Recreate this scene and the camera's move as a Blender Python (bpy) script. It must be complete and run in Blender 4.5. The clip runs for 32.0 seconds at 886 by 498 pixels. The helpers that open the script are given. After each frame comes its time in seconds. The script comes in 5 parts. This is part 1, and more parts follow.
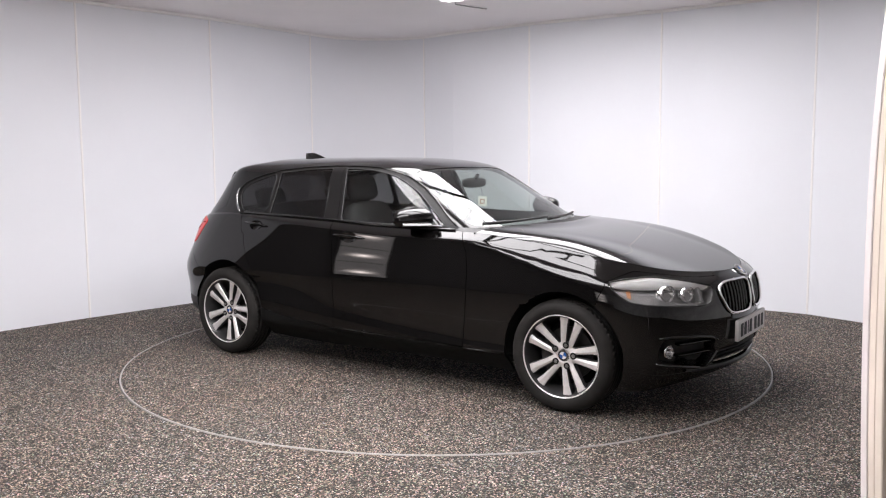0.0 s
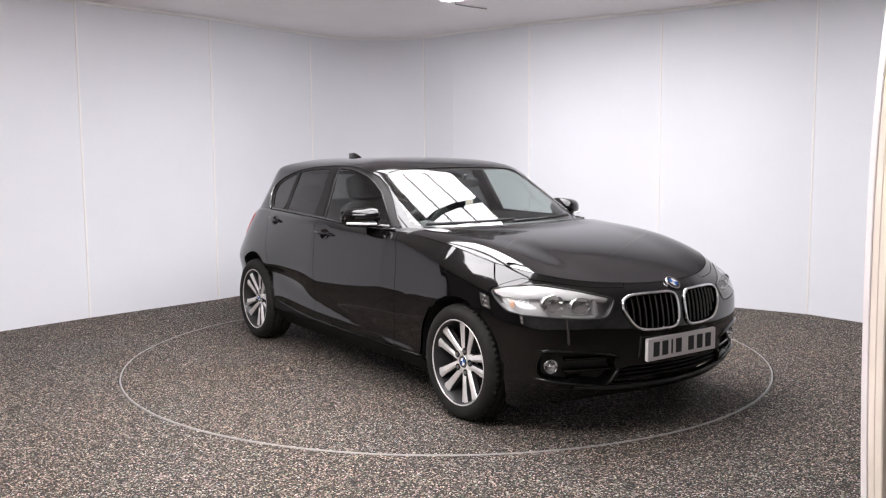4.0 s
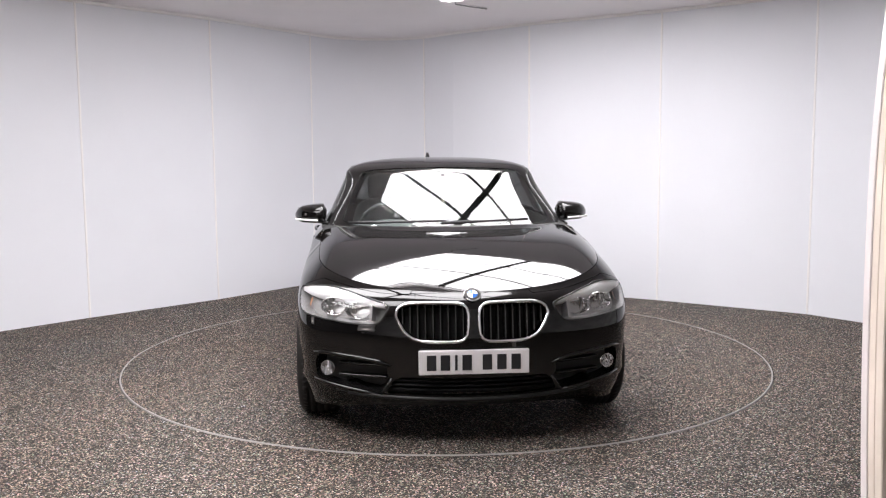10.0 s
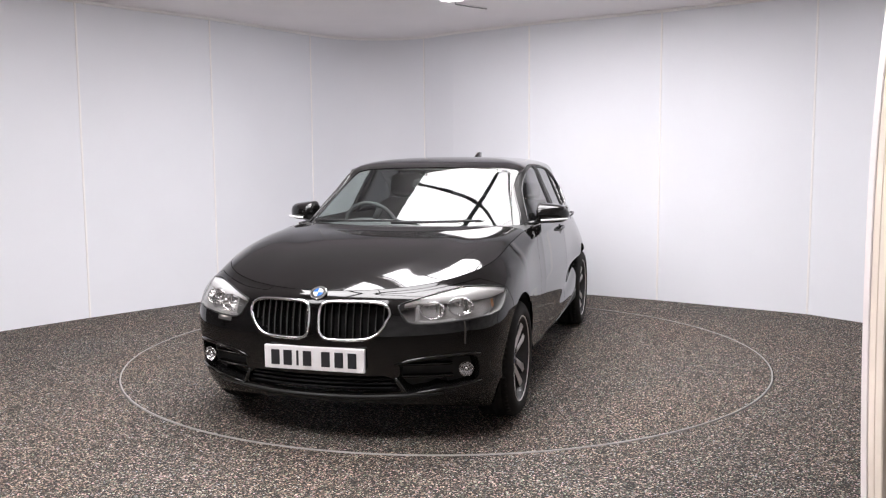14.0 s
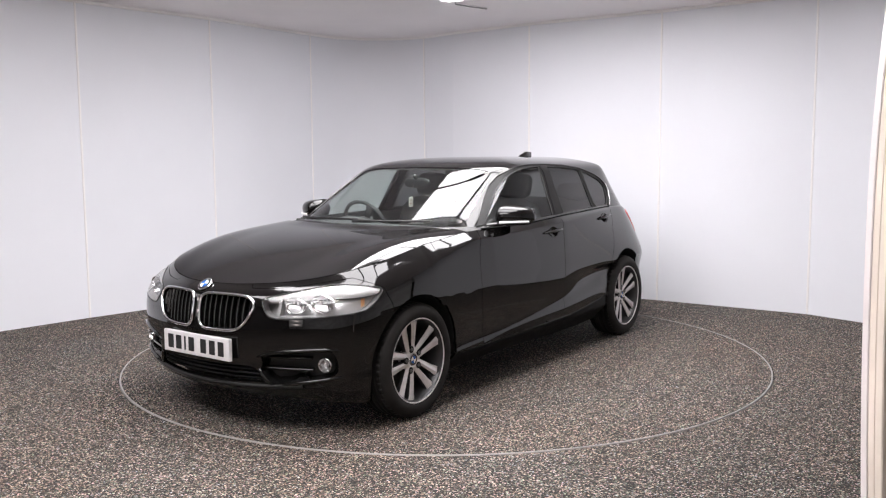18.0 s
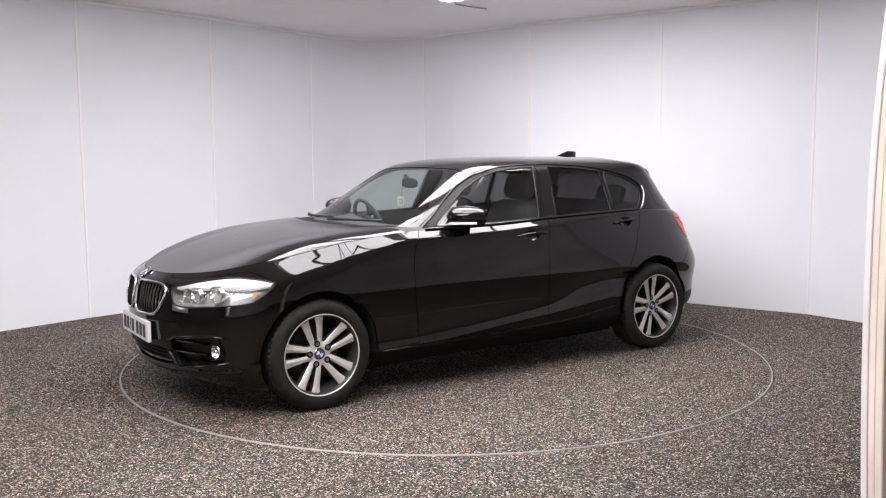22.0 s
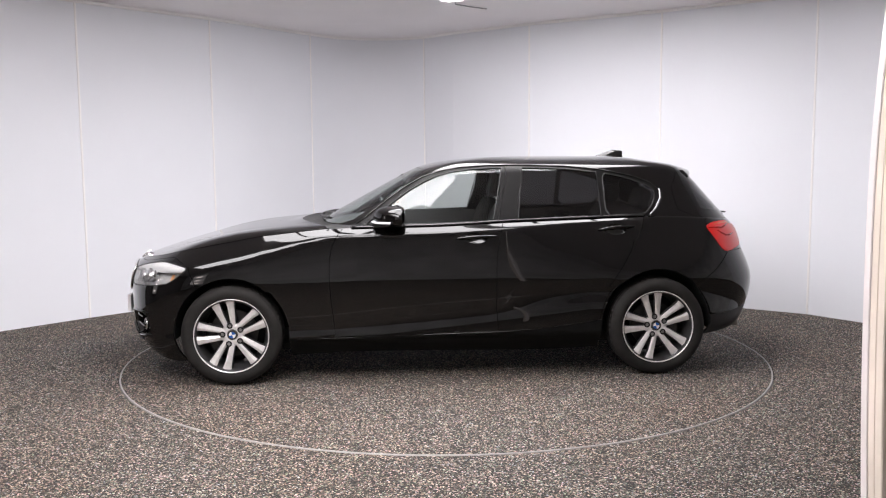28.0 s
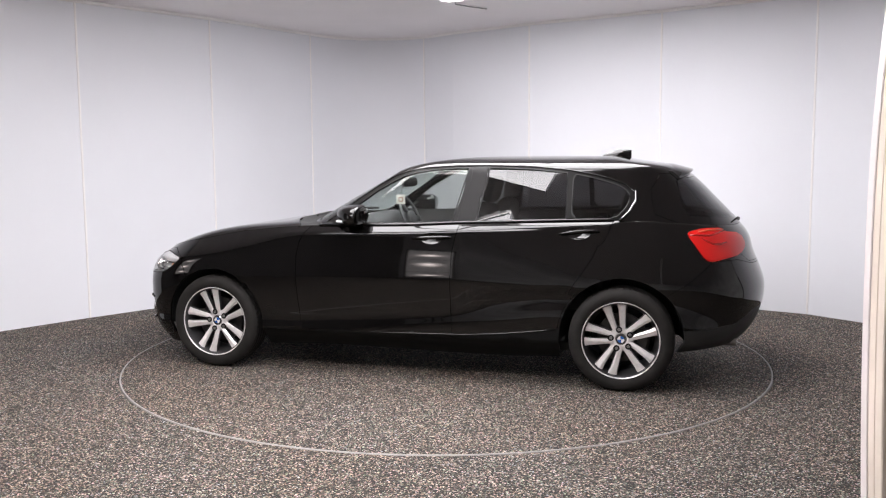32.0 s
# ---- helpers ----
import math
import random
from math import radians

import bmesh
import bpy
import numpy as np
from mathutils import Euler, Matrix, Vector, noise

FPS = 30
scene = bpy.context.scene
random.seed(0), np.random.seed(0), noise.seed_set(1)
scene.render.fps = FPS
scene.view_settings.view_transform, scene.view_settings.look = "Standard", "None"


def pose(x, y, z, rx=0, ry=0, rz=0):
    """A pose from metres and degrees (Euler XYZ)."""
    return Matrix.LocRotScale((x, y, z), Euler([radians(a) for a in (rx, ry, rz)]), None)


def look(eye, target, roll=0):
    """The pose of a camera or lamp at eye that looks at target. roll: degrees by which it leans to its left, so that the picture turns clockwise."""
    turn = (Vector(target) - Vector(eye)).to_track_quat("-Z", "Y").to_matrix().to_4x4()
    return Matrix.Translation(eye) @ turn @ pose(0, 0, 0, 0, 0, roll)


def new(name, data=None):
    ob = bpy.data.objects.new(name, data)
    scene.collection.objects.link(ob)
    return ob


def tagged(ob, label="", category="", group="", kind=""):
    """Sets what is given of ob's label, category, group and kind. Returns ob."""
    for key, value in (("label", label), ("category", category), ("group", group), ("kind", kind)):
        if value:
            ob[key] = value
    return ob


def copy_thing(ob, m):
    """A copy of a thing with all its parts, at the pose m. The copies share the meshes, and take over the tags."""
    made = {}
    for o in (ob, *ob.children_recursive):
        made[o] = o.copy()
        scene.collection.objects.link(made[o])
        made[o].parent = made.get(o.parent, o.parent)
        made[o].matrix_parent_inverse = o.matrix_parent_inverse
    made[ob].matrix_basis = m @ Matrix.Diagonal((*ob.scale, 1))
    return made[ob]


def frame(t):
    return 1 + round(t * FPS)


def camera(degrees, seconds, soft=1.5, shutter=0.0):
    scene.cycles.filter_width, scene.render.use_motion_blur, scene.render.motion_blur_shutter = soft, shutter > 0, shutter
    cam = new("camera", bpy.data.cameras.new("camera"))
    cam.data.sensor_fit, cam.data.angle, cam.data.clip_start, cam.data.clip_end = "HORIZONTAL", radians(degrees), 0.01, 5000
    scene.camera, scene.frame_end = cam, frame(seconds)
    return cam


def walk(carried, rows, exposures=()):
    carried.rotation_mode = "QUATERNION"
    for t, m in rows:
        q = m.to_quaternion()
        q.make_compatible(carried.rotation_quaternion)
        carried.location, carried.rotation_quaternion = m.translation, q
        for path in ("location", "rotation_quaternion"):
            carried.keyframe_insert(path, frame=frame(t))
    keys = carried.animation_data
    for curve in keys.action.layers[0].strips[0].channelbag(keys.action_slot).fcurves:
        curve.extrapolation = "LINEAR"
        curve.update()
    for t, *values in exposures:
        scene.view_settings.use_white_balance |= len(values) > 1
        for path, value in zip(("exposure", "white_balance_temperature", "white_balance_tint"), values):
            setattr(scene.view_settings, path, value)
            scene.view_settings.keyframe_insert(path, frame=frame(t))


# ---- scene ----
cam = camera(54.28, 32.0, soft=1.2)
EYE = (0.0, -6.171, 1.389)
CAM_POSE = look(EYE, (EYE[0] - 0.00241, EYE[1] + 0.99463, EYE[2] - 0.10349), -0.412)
walk(cam, [(0, CAM_POSE), (32, CAM_POSE)])

# ---------------- world and light ----------------
CEIL = 2.78
LIGHT_POWER = 14.1
world = bpy.data.worlds.new("world")
scene.world = world
world.use_nodes = True
world.node_tree.nodes["Background"].inputs[0].default_value = (0.05, 0.05, 0.055, 1)
world.node_tree.nodes["Background"].inputs[1].default_value = 0.05
scene.view_settings.exposure = 0.0


# ---------------- materials ----------------
def mat(name, color, rough=0.5, metal=0.0, coat=0.0, vary=0.0, scale=8.0, bump=0.0, bump_scale=60.0, emit=0.0, spec=0.5, coat_rough=0.03):
    m = bpy.data.materials.new(name)
    m.use_nodes = True
    nt = m.node_tree
    b = nt.nodes["Principled BSDF"]
    b.inputs["Base Color"].default_value = (*color, 1)
    b.inputs["Roughness"].default_value = rough
    b.inputs["Metallic"].default_value = metal
    b.inputs["Coat Weight"].default_value = coat
    b.inputs["Coat Roughness"].default_value = coat_rough
    b.inputs["Specular IOR Level"].default_value = spec
    if emit:
        b.inputs["Emission Color"].default_value = (*color, 1)
        b.inputs["Emission Strength"].default_value = emit
    tex = nt.nodes.new("ShaderNodeTexCoord")
    if vary:
        n = nt.nodes.new("ShaderNodeTexNoise")
        n.inputs["Scale"].default_value = scale
        n.inputs["Detail"].default_value = 6
        r = nt.nodes.new("ShaderNodeValToRGB")
        r.color_ramp.elements[0].position, r.color_ramp.elements[1].position = 0.3, 0.7
        r.color_ramp.elements[0].color = (*[c * (1 - vary) for c in color], 1)
        r.color_ramp.elements[1].color = (*[min(1, c * (1 + vary)) for c in color], 1)
        nt.links.new(tex.outputs["Object"], n.inputs["Vector"])
        nt.links.new(n.outputs["Fac"], r.inputs["Fac"])
        nt.links.new(r.outputs["Color"], b.inputs["Base Color"])
        mr = nt.nodes.new("ShaderNodeMapRange")
        mr.inputs["To Min"].default_value, mr.inputs["To Max"].default_value = rough * 0.85, min(1, rough * 1.15)
        nt.links.new(n.outputs["Fac"], mr.inputs["Value"])
        nt.links.new(mr.outputs["Result"], b.inputs["Roughness"])
    if bump:
        n2 = nt.nodes.new("ShaderNodeTexNoise")
        n2.inputs["Scale"].default_value = bump_scale
        n2.inputs["Detail"].default_value = 4
        bp = nt.nodes.new("ShaderNodeBump")
        bp.inputs["Strength"].default_value = bump
        bp.inputs["Distance"].default_value = 0.002
        nt.links.new(tex.outputs["Object"], n2.inputs["Vector"])
        nt.links.new(n2.outputs["Fac"], bp.inputs["Height"])
        nt.links.new(bp.outputs["Normal"], b.inputs["Normal"])
    return m


def glass_mat(name, tint, gloss=0.08, rough=0.0):
    """A thin pane: tinted see-through with gloss that grows towards grazing views; gloss is its share seen square on."""
    m = bpy.data.materials.new(name)
    m.use_nodes = True
    nt = m.node_tree
    nt.nodes.remove(nt.nodes["Principled BSDF"])
    out = nt.nodes["Material Output"]
    t = nt.nodes.new("ShaderNodeBsdfTransparent")
    t.inputs["Color"].default_value = (*tint, 1)
    g = nt.nodes.new("ShaderNodeBsdfGlossy")
    g.inputs["Roughness"].default_value = rough
    f = nt.nodes.new("ShaderNodeLayerWeight")
    f.inputs["Blend"].default_value = 0.5
    p = nt.nodes.new("ShaderNodeMath")
    p.operation = "POWER"
    p.inputs[1].default_value = 5
    r = nt.nodes.new("ShaderNodeMapRange")
    r.inputs["To Min"].default_value, r.inputs["To Max"].default_value = gloss, 1.0
    x = nt.nodes.new("ShaderNodeMixShader")
    nt.links.new(f.outputs["Facing"], p.inputs[0])
    nt.links.new(p.outputs[0], r.inputs["Value"])
    nt.links.new(r.outputs["Result"], x.inputs["Fac"])
    nt.links.new(t.outputs["BSDF"], x.inputs[1])
    nt.links.new(g.outputs["BSDF"], x.inputs[2])
    nt.links.new(x.outputs["Shader"], out.inputs["Surface"])
    return m


def floor_mat(name, rotate_seed=0.0):
    """Bonded rubber and stone granules, 4 to 8 mm across, black with tan, grey and pale chips."""
    m = bpy.data.materials.new(name)
    m.use_nodes = True
    nt = m.node_tree
    b = nt.nodes["Principled BSDF"]
    b.inputs["Roughness"].default_value = 0.75
    b.inputs["Specular IOR Level"].default_value = 0.3
    tex = nt.nodes.new("ShaderNodeTexCoord")
    wob = nt.nodes.new("ShaderNodeTexNoise")
    wob.inputs["Scale"].default_value = 160
    add = nt.nodes.new("ShaderNodeMixRGB")
    add.blend_type = "ADD"
    add.inputs["Fac"].default_value = 0.0025
    nt.links.new(tex.outputs["Object"], wob.inputs["Vector"])
    nt.links.new(tex.outputs["Object"], add.inputs[1])
    nt.links.new(wob.outputs["Color"], add.inputs[2])
    v = nt.nodes.new("ShaderNodeTexVoronoi")
    v.inputs["Scale"].default_value = 165
    nt.links.new(add.outputs["Color"], v.inputs["Vector"])
    sep = nt.nodes.new("ShaderNodeSeparateColor")
    nt.links.new(v.outputs["Color"], sep.inputs["Color"])
    r = nt.nodes.new("ShaderNodeValToRGB")
    e = r.color_ramp.elements
    e[0].position, e[0].color = 0.0, (0.006, 0.006, 0.006, 1)
    e[1].position, e[1].color = 0.95, (0.58, 0.56, 0.55, 1)
    for p, c in ((0.44, (0.018, 0.018, 0.017)), (0.54, (0.050, 0.042, 0.036)), (0.64, (0.092, 0.093, 0.085)), (0.75, (0.185, 0.172, 0.158)), (0.87, (0.36, 0.34, 0.32))):
        k = e.new(p)
        k.color = (*c, 1)
    r.color_ramp.interpolation = "CONSTANT"
    nt.links.new(sep.outputs["Red"], r.inputs["Fac"])
    # each granule leans a little to tan, green or pink
    hue = nt.nodes.new("ShaderNodeValToRGB")
    h = hue.color_ramp.elements
    h[0].position, h[0].color = 0.0, (1.16, 0.99, 0.84, 1)
    h[1].position, h[1].color = 0.86, (1.26, 0.92, 1.03, 1)
    for p, c in ((0.28, (1.0, 1.0, 1.0)), (0.48, (0.80, 1.06, 0.86)), (0.62, (0.84, 0.98, 1.16)), (0.72, (1.06, 0.96, 0.88))):
        k = h.new(p)
        k.color = (*c, 1)
    hue.color_ramp.interpolation = "CONSTANT"
    nt.links.new(sep.outputs["Green"], hue.inputs["Fac"])
    tint = nt.nodes.new("ShaderNodeMixRGB")
    tint.blend_type = "MULTIPLY"
    tint.inputs["Fac"].default_value = 1
    nt.links.new(r.outputs["Color"], tint.inputs[1])
    nt.links.new(hue.outputs["Color"], tint.inputs[2])
    # broad wear: slightly browner and greyer patches
    big = nt.nodes.new("ShaderNodeTexNoise")
    big.inputs["Scale"].default_value = 0.9
    big.inputs["Detail"].default_value = 5
    nt.links.new(tex.outputs["Object"], big.inputs["Vector"])
    br = nt.nodes.new("ShaderNodeValToRGB")
    br.color_ramp.elements[0].position, br.color_ramp.elements[1].position = 0.35, 0.65
    br.color_ramp.elements[0].color, br.color_ramp.elements[1].color = (0.98, 0.87, 0.79, 1), (0.93, 0.90, 0.875, 1)
    nt.links.new(big.outputs["Fac"], br.inputs["Fac"])
    mul = nt.nodes.new("ShaderNodeMixRGB")
    mul.blend_type = "MULTIPLY"
    mul.inputs["Fac"].default_value = 1
    nt.links.new(tint.outputs["Color"], mul.inputs[1])
    nt.links.new(br.outputs["Color"], mul.inputs[2])
    nt.links.new(mul.outputs["Color"], b.inputs["Base Color"])
    bp = nt.nodes.new("ShaderNodeBump")
    bp.inputs["Strength"].default_value = 0.7
    bp.inputs["Distance"].default_value = 0.003
    bp.invert = True
    nt.links.new(v.outputs["Distance"], bp.inputs["Height"])
    nt.links.new(bp.outputs["Normal"], b.inputs["Normal"])
    return m


M_PAINT = mat("black_paint", (0.0028, 0.0025, 0.0025), 0.6, 0.0, 1.0, spec=0.0, coat_rough=0.034)
M_GLOSS = mat("gloss_black_trim", (0.006, 0.006, 0.006), 0.12, coat=0.3)
M_SATIN = mat("satin_black_trim", (0.009, 0.0085, 0.0085), 0.42, vary=0.1, scale=60, spec=0.14)
M_SILL = mat("sill_black", (0.005, 0.005, 0.005), 0.55, vary=0.2, scale=20, spec=0.15)
M_PLASTIC = mat("black_plastic", (0.012, 0.012, 0.012), 0.5, vary=0.25, scale=30, bump=0.15, bump_scale=400)
M_DARK = mat("dark_underbody", (0.006, 0.006, 0.006), 0.8, vary=0.3, scale=12)
M_RUBBER = mat("tyre_rubber", (0.019, 0.0175, 0.0165), 0.75, vary=0.25, scale=14, bump=0.2, bump_scale=180, spec=0.2)
M_CHROME = mat("chrome", (0.75, 0.75, 0.76), 0.08, 1.0)
M_SILVER = mat("machined_alloy", (0.74, 0.71, 0.70), 0.30, 0.35, 0.5, vary=0.08, scale=40)
M_ALLOY_DARK = mat("grey_painted_alloy", (0.035, 0.034, 0.035), 0.4, 0.3, 0.2, vary=0.15, scale=20)
M_DISC = mat("worn_brake_iron", (0.055, 0.052, 0.050), 0.5, 0.6, vary=0.3, scale=25)
M_STEEL = mat("brake_steel", (0.32, 0.31, 0.30), 0.38, 0.9, vary=0.2, scale=30)
M_HL_SILVER = mat("reflector_silver", (0.86, 0.86, 0.86), 0.10, 1.0)
M_HL_MID = mat("lamp_silver_panel", (0.55, 0.545, 0.545), 0.25, 0.5)
M_MOULD = mat("dark_bright_moulding", (0.30, 0.30, 0.30), 0.18, 0.9)
M_HL_TRIM = mat("lamp_satin_trim", (0.92, 0.92, 0.92), 0.35, 0.0)
M_HL_GREY = mat("lamp_grey_bezel", (0.24, 0.235, 0.235), 0.3, 0.2)
M_AMBER = mat("amber_lens", (0.50, 0.22, 0.09), 0.3, coat=0.4)
M_RED = mat("red_lens", (0.74, 0.010, 0.008), 0.3, coat=0.2)
M_AMBER_RED = mat("orange_red_lens", (0.62, 0.10, 0.04), 0.3, coat=0.3)
M_RED_DARK = mat("deep_red_lens", (0.34, 0.008, 0.008), 0.25, coat=0.4)
M_WHITE_PLATE = mat("white_plate", (0.74, 0.715, 0.72), 0.35, vary=0.02, scale=30)
M_BLACK_INK = mat("black_ink", (0.012, 0.012, 0.014), 0.5)
M_BLUE = mat("badge_blue", (0.03, 0.13, 0.45), 0.2, coat=0.6)
M_BADGE_WHITE = mat("badge_white", (0.8, 0.8, 0.8), 0.2, coat=0.6)
M_SEAT = mat("dark_seat_cloth", (0.035, 0.035, 0.036), 0.85, vary=0.25, scale=60, bump=0.3, bump_scale=500)
M_DASH = mat("dash_vinyl", (0.06, 0.06, 0.062), 0.55, vary=0.15, scale=50, bump=0.2, bump_scale=600)
M_LINER = mat("pale_headliner", (0.45, 0.44, 0.42), 0.9, vary=0.08, scale=40)
M_CARD = mat("card_white", (0.72, 0.70, 0.64), 0.6)
M_CARD_INK = mat("card_print", (0.35, 0.17, 0.10), 0.6)
M_GLASS = glass_mat("clear_glass", (0.72, 0.80, 0.77), 0.085)
M_GLASS_SIDE = glass_mat("side_glass", (0.76, 0.80, 0.78), 0.06)
M_GLASS_DARK = glass_mat("privacy_glass", (0.16, 0.16, 0.165), 0.06)
M_LENS = glass_mat("lamp_lens", (0.95, 0.95, 0.95), 0.04)
M_WALL = mat("white_wall_paint", (0.80, 0.81, 0.848), 0.6, vary=0.015, scale=1.2, bump=0.05, bump_scale=120, spec=0.3)
M_STRIP = mat("white_joint_strip", (0.90, 0.88, 0.87), 0.4)
M_CEIL = mat("ceiling_paint", (0.95, 0.915, 0.925), 0.8, vary=0.02, scale=1.5, bump=0.05, bump_scale=100)
M_POST = mat("cream_painted_timber", (0.84, 0.74, 0.64), 0.45, vary=0.08, scale=5, bump=0.1, bump_scale=90)
M_POST_EDGE = mat("pale_edging", (0.86, 0.79, 0.78), 0.4, vary=0.03, scale=6)
M_DARKROOM = mat("white_side_wall", (0.88, 0.87, 0.87), 0.8, vary=0.2, scale=2)
# for the added west wall, which stands in for dark open space
M_UNSEEN_DARK = mat("unseen_dark_side", (0.09, 0.085, 0.085), 0.85, vary=0.2, scale=2)
M_RING = mat("turntable_edge_metal", (0.31, 0.30, 0.29), 0.5, 0.3, vary=0.15, scale=20)
M_FLOOR = floor_mat("granule_floor")
M_DIFFUSER = bpy.data.materials.new("light_diffuser")
M_DIFFUSER.use_nodes = True
_b = M_DIFFUSER.node_tree.nodes["Principled BSDF"]
_b.inputs["Base Color"].default_value = (0.8, 0.8, 0.8, 1)
_b.inputs["Emission Color"].default_value = (1.0, 0.968, 0.995, 1)
_b.inputs["Emission Strength"].default_value = LIGHT_POWER
M_LAMP = bpy.data.materials.new("studio_panel_glow")
M_LAMP.use_nodes = True
_b = M_LAMP.node_tree.nodes["Principled BSDF"]
_b.inputs["Base Color"].default_value = (0.8, 0.8, 0.8, 1)
_b.inputs["Emission Color"].default_value = (1.0, 0.86, 0.82, 1)
# each panel glows most in its middle, where the tube is
_t, _m = M_LAMP.node_tree.nodes.new("ShaderNodeTexCoord"), M_LAMP.node_tree.nodes.new("ShaderNodeMapping")
_m.inputs["Location"].default_value, _m.inputs["Scale"].default_value = (-0.9, 0, -1.7), (1.8, 0, 3.4)
_g, _r = M_LAMP.node_tree.nodes.new("ShaderNodeTexGradient"), M_LAMP.node_tree.nodes.new("ShaderNodeMapRange")
_g.gradient_type = "SPHERICAL"
_r.inputs["To Min"].default_value, _r.inputs["To Max"].default_value = 0.5, 26.0
M_LAMP.node_tree.links.new(_t.outputs["Generated"], _m.inputs["Vector"])
M_LAMP.node_tree.links.new(_m.outputs["Vector"], _g.inputs["Vector"])
_p = M_LAMP.node_tree.nodes.new("ShaderNodeMath")
_p.operation, _p.inputs[1].default_value = "POWER", 3.0
M_LAMP.node_tree.links.new(_g.outputs["Fac"], _p.inputs[0])
M_LAMP.node_tree.links.new(_p.outputs[0], _r.inputs["Value"])
M_LAMP.node_tree.links.new(_r.outputs["Result"], _b.inputs["Emission Strength"])
M_BLACKBAR = mat("black_bar", (0.01, 0.01, 0.01), 0.6)


# ---------------- mesh helpers ----------------
def mesh_of(name, bm, materials, smooth=True):
    me = bpy.data.meshes.new(name)
    lay = bm.verts.layers.float_vector.get("surface_normal")
    normals = [tuple(v[lay]) for v in bm.verts] if lay else None
    bm.to_mesh(me)
    bm.free()
    for m in materials if isinstance(materials, (list, tuple)) else [materials]:
        me.materials.append(m)
    if smooth:
        for p in me.polygons:
            p.use_smooth = True
    if normals:
        me.normals_split_custom_set_from_vertices(normals)
    return me


def part(name, bm, material, parent, label="", smooth=True):
    ob = new(name, mesh_of(name, bm, material, smooth))
    ob.parent = parent
    if label:
        ob["label"] = label
    return ob


def thing(name, label, category, group="", kind=""):
    return tagged(new(name), label, category, group, kind)


def box(bm, x0, x1, y0, y1, z0, z1, bevel=0.0):
    r = bmesh.ops.create_cube(bm, size=1)["verts"]
    for v in r:
        v.co = Vector(((x0 + x1) / 2 + v.co.x * (x1 - x0), (y0 + y1) / 2 + v.co.y * (y1 - y0), (z0 + z1) / 2 + v.co.z * (z1 - z0)))
    if bevel:
        es = {e for v in r for e in v.link_edges}
        bmesh.ops.bevel(bm, geom=list(es), offset=bevel, segments=2, affect="EDGES", profile=0.5)
    return r


def lathe(bm, profile, n=48, axis="y", mat_index=0):
    """Turn (radius, along) pairs round an axis."""
    rings = []
    for r, a in profile:
        ring = []
        for k in range(n):
            c, s = math.cos(2 * math.pi * k / n), math.sin(2 * math.pi * k / n)
            co = (r * c, a, r * s) if axis == "y" else (a, r * c, r * s) if axis == "x" else (r * c, r * s, a)
            ring.append(bm.verts.new(co))
        rings.append(ring)
    for a, b in zip(rings, rings[1:]):
        for k in range(n):
            f = bm.faces.new((a[k], a[(k + 1) % n], b[(k + 1) % n], b[k]))
            f.material_index = mat_index
    return rings


def tube(bm, pts, radius, n=8, closed=False, flat=1.0):
    """A round bar along points; flat squeezes it across the local side axis."""
    pts = [Vector(p) for p in pts]
    rings = []
    N = len(pts)
    for i, p in enumerate(pts):
        a = pts[(i - 1) % N] if closed or i else pts[i]
        b = pts[(i + 1) % N] if closed or i < N - 1 else pts[i]
        d = (b - a).normalized()
        ref = Vector((0, 0, 1)) if abs(d.z) < 0.9 else Vector((1, 0, 0))
        u = d.cross(ref).normalized()
        w = u.cross(d).normalized()
        rr = radius[i] if isinstance(radius, (list, tuple)) else radius
        rings.append([bm.verts.new(p + u * math.cos(2 * math.pi * k / n) * rr * flat + w * math.sin(2 * math.pi * k / n) * rr) for k in range(n)])
    for i in range(N if closed else N - 1):
        a, b = rings[i], rings[(i + 1) % N]
        for k in range(n):
            bm.faces.new((a[k], a[(k + 1) % n], b[(k + 1) % n], b[k]))
    if not closed:
        for ring in (rings[0], rings[-1]):
            bm.faces.new(ring)
    bmesh.ops.recalc_face_normals(bm, faces=bm.faces[:])
    return rings


def grid_mesh(bm, rows, closed=False):
    """Quads between rows of points."""
    vs = [[bm.verts.new(p) for p in row] for row in rows]
    for a, b in zip(vs, vs[1:]):
        n = len(a)
        for k in range(n if closed else n - 1):
            bm.faces.new((a[k], a[(k + 1) % n], b[(k + 1) % n], b[k]))
    return vs


_tables = {}


def spline(xs, ys, q):
    """Natural cubic spline through points, held level past the ends."""
    key = (tuple(map(float, xs)), tuple(map(float, ys)))
    if key not in _tables:
        x, y = np.asarray(xs, float), np.asarray(ys, float)
        if x[0] > x[-1]:
            x, y = x[::-1], y[::-1]
        n, h = len(x), np.diff(x)
        A, r = np.zeros((n, n)), np.zeros(n)
        A[0, 0] = A[-1, -1] = 1
        for i in range(1, n - 1):
            A[i, i - 1:i + 2] = h[i - 1], 2 * (h[i - 1] + h[i]), h[i]
            r[i] = 6 * ((y[i + 1] - y[i]) / h[i] - (y[i] - y[i - 1]) / h[i - 1])
        _tables[key] = (x, y, h, np.linalg.solve(A, r))
    x, y, h, m = _tables[key]
    q = np.clip(np.asarray(q, float), x[0], x[-1])
    i = np.clip(np.searchsorted(x, q) - 1, 0, len(h) - 1)
    a, b = (x[i + 1] - q) / h[i], (q - x[i]) / h[i]
    return a * y[i] + b * y[i + 1] + ((a**3 - a) * m[i] + (b**3 - b) * m[i + 1]) * h[i] ** 2 / 6


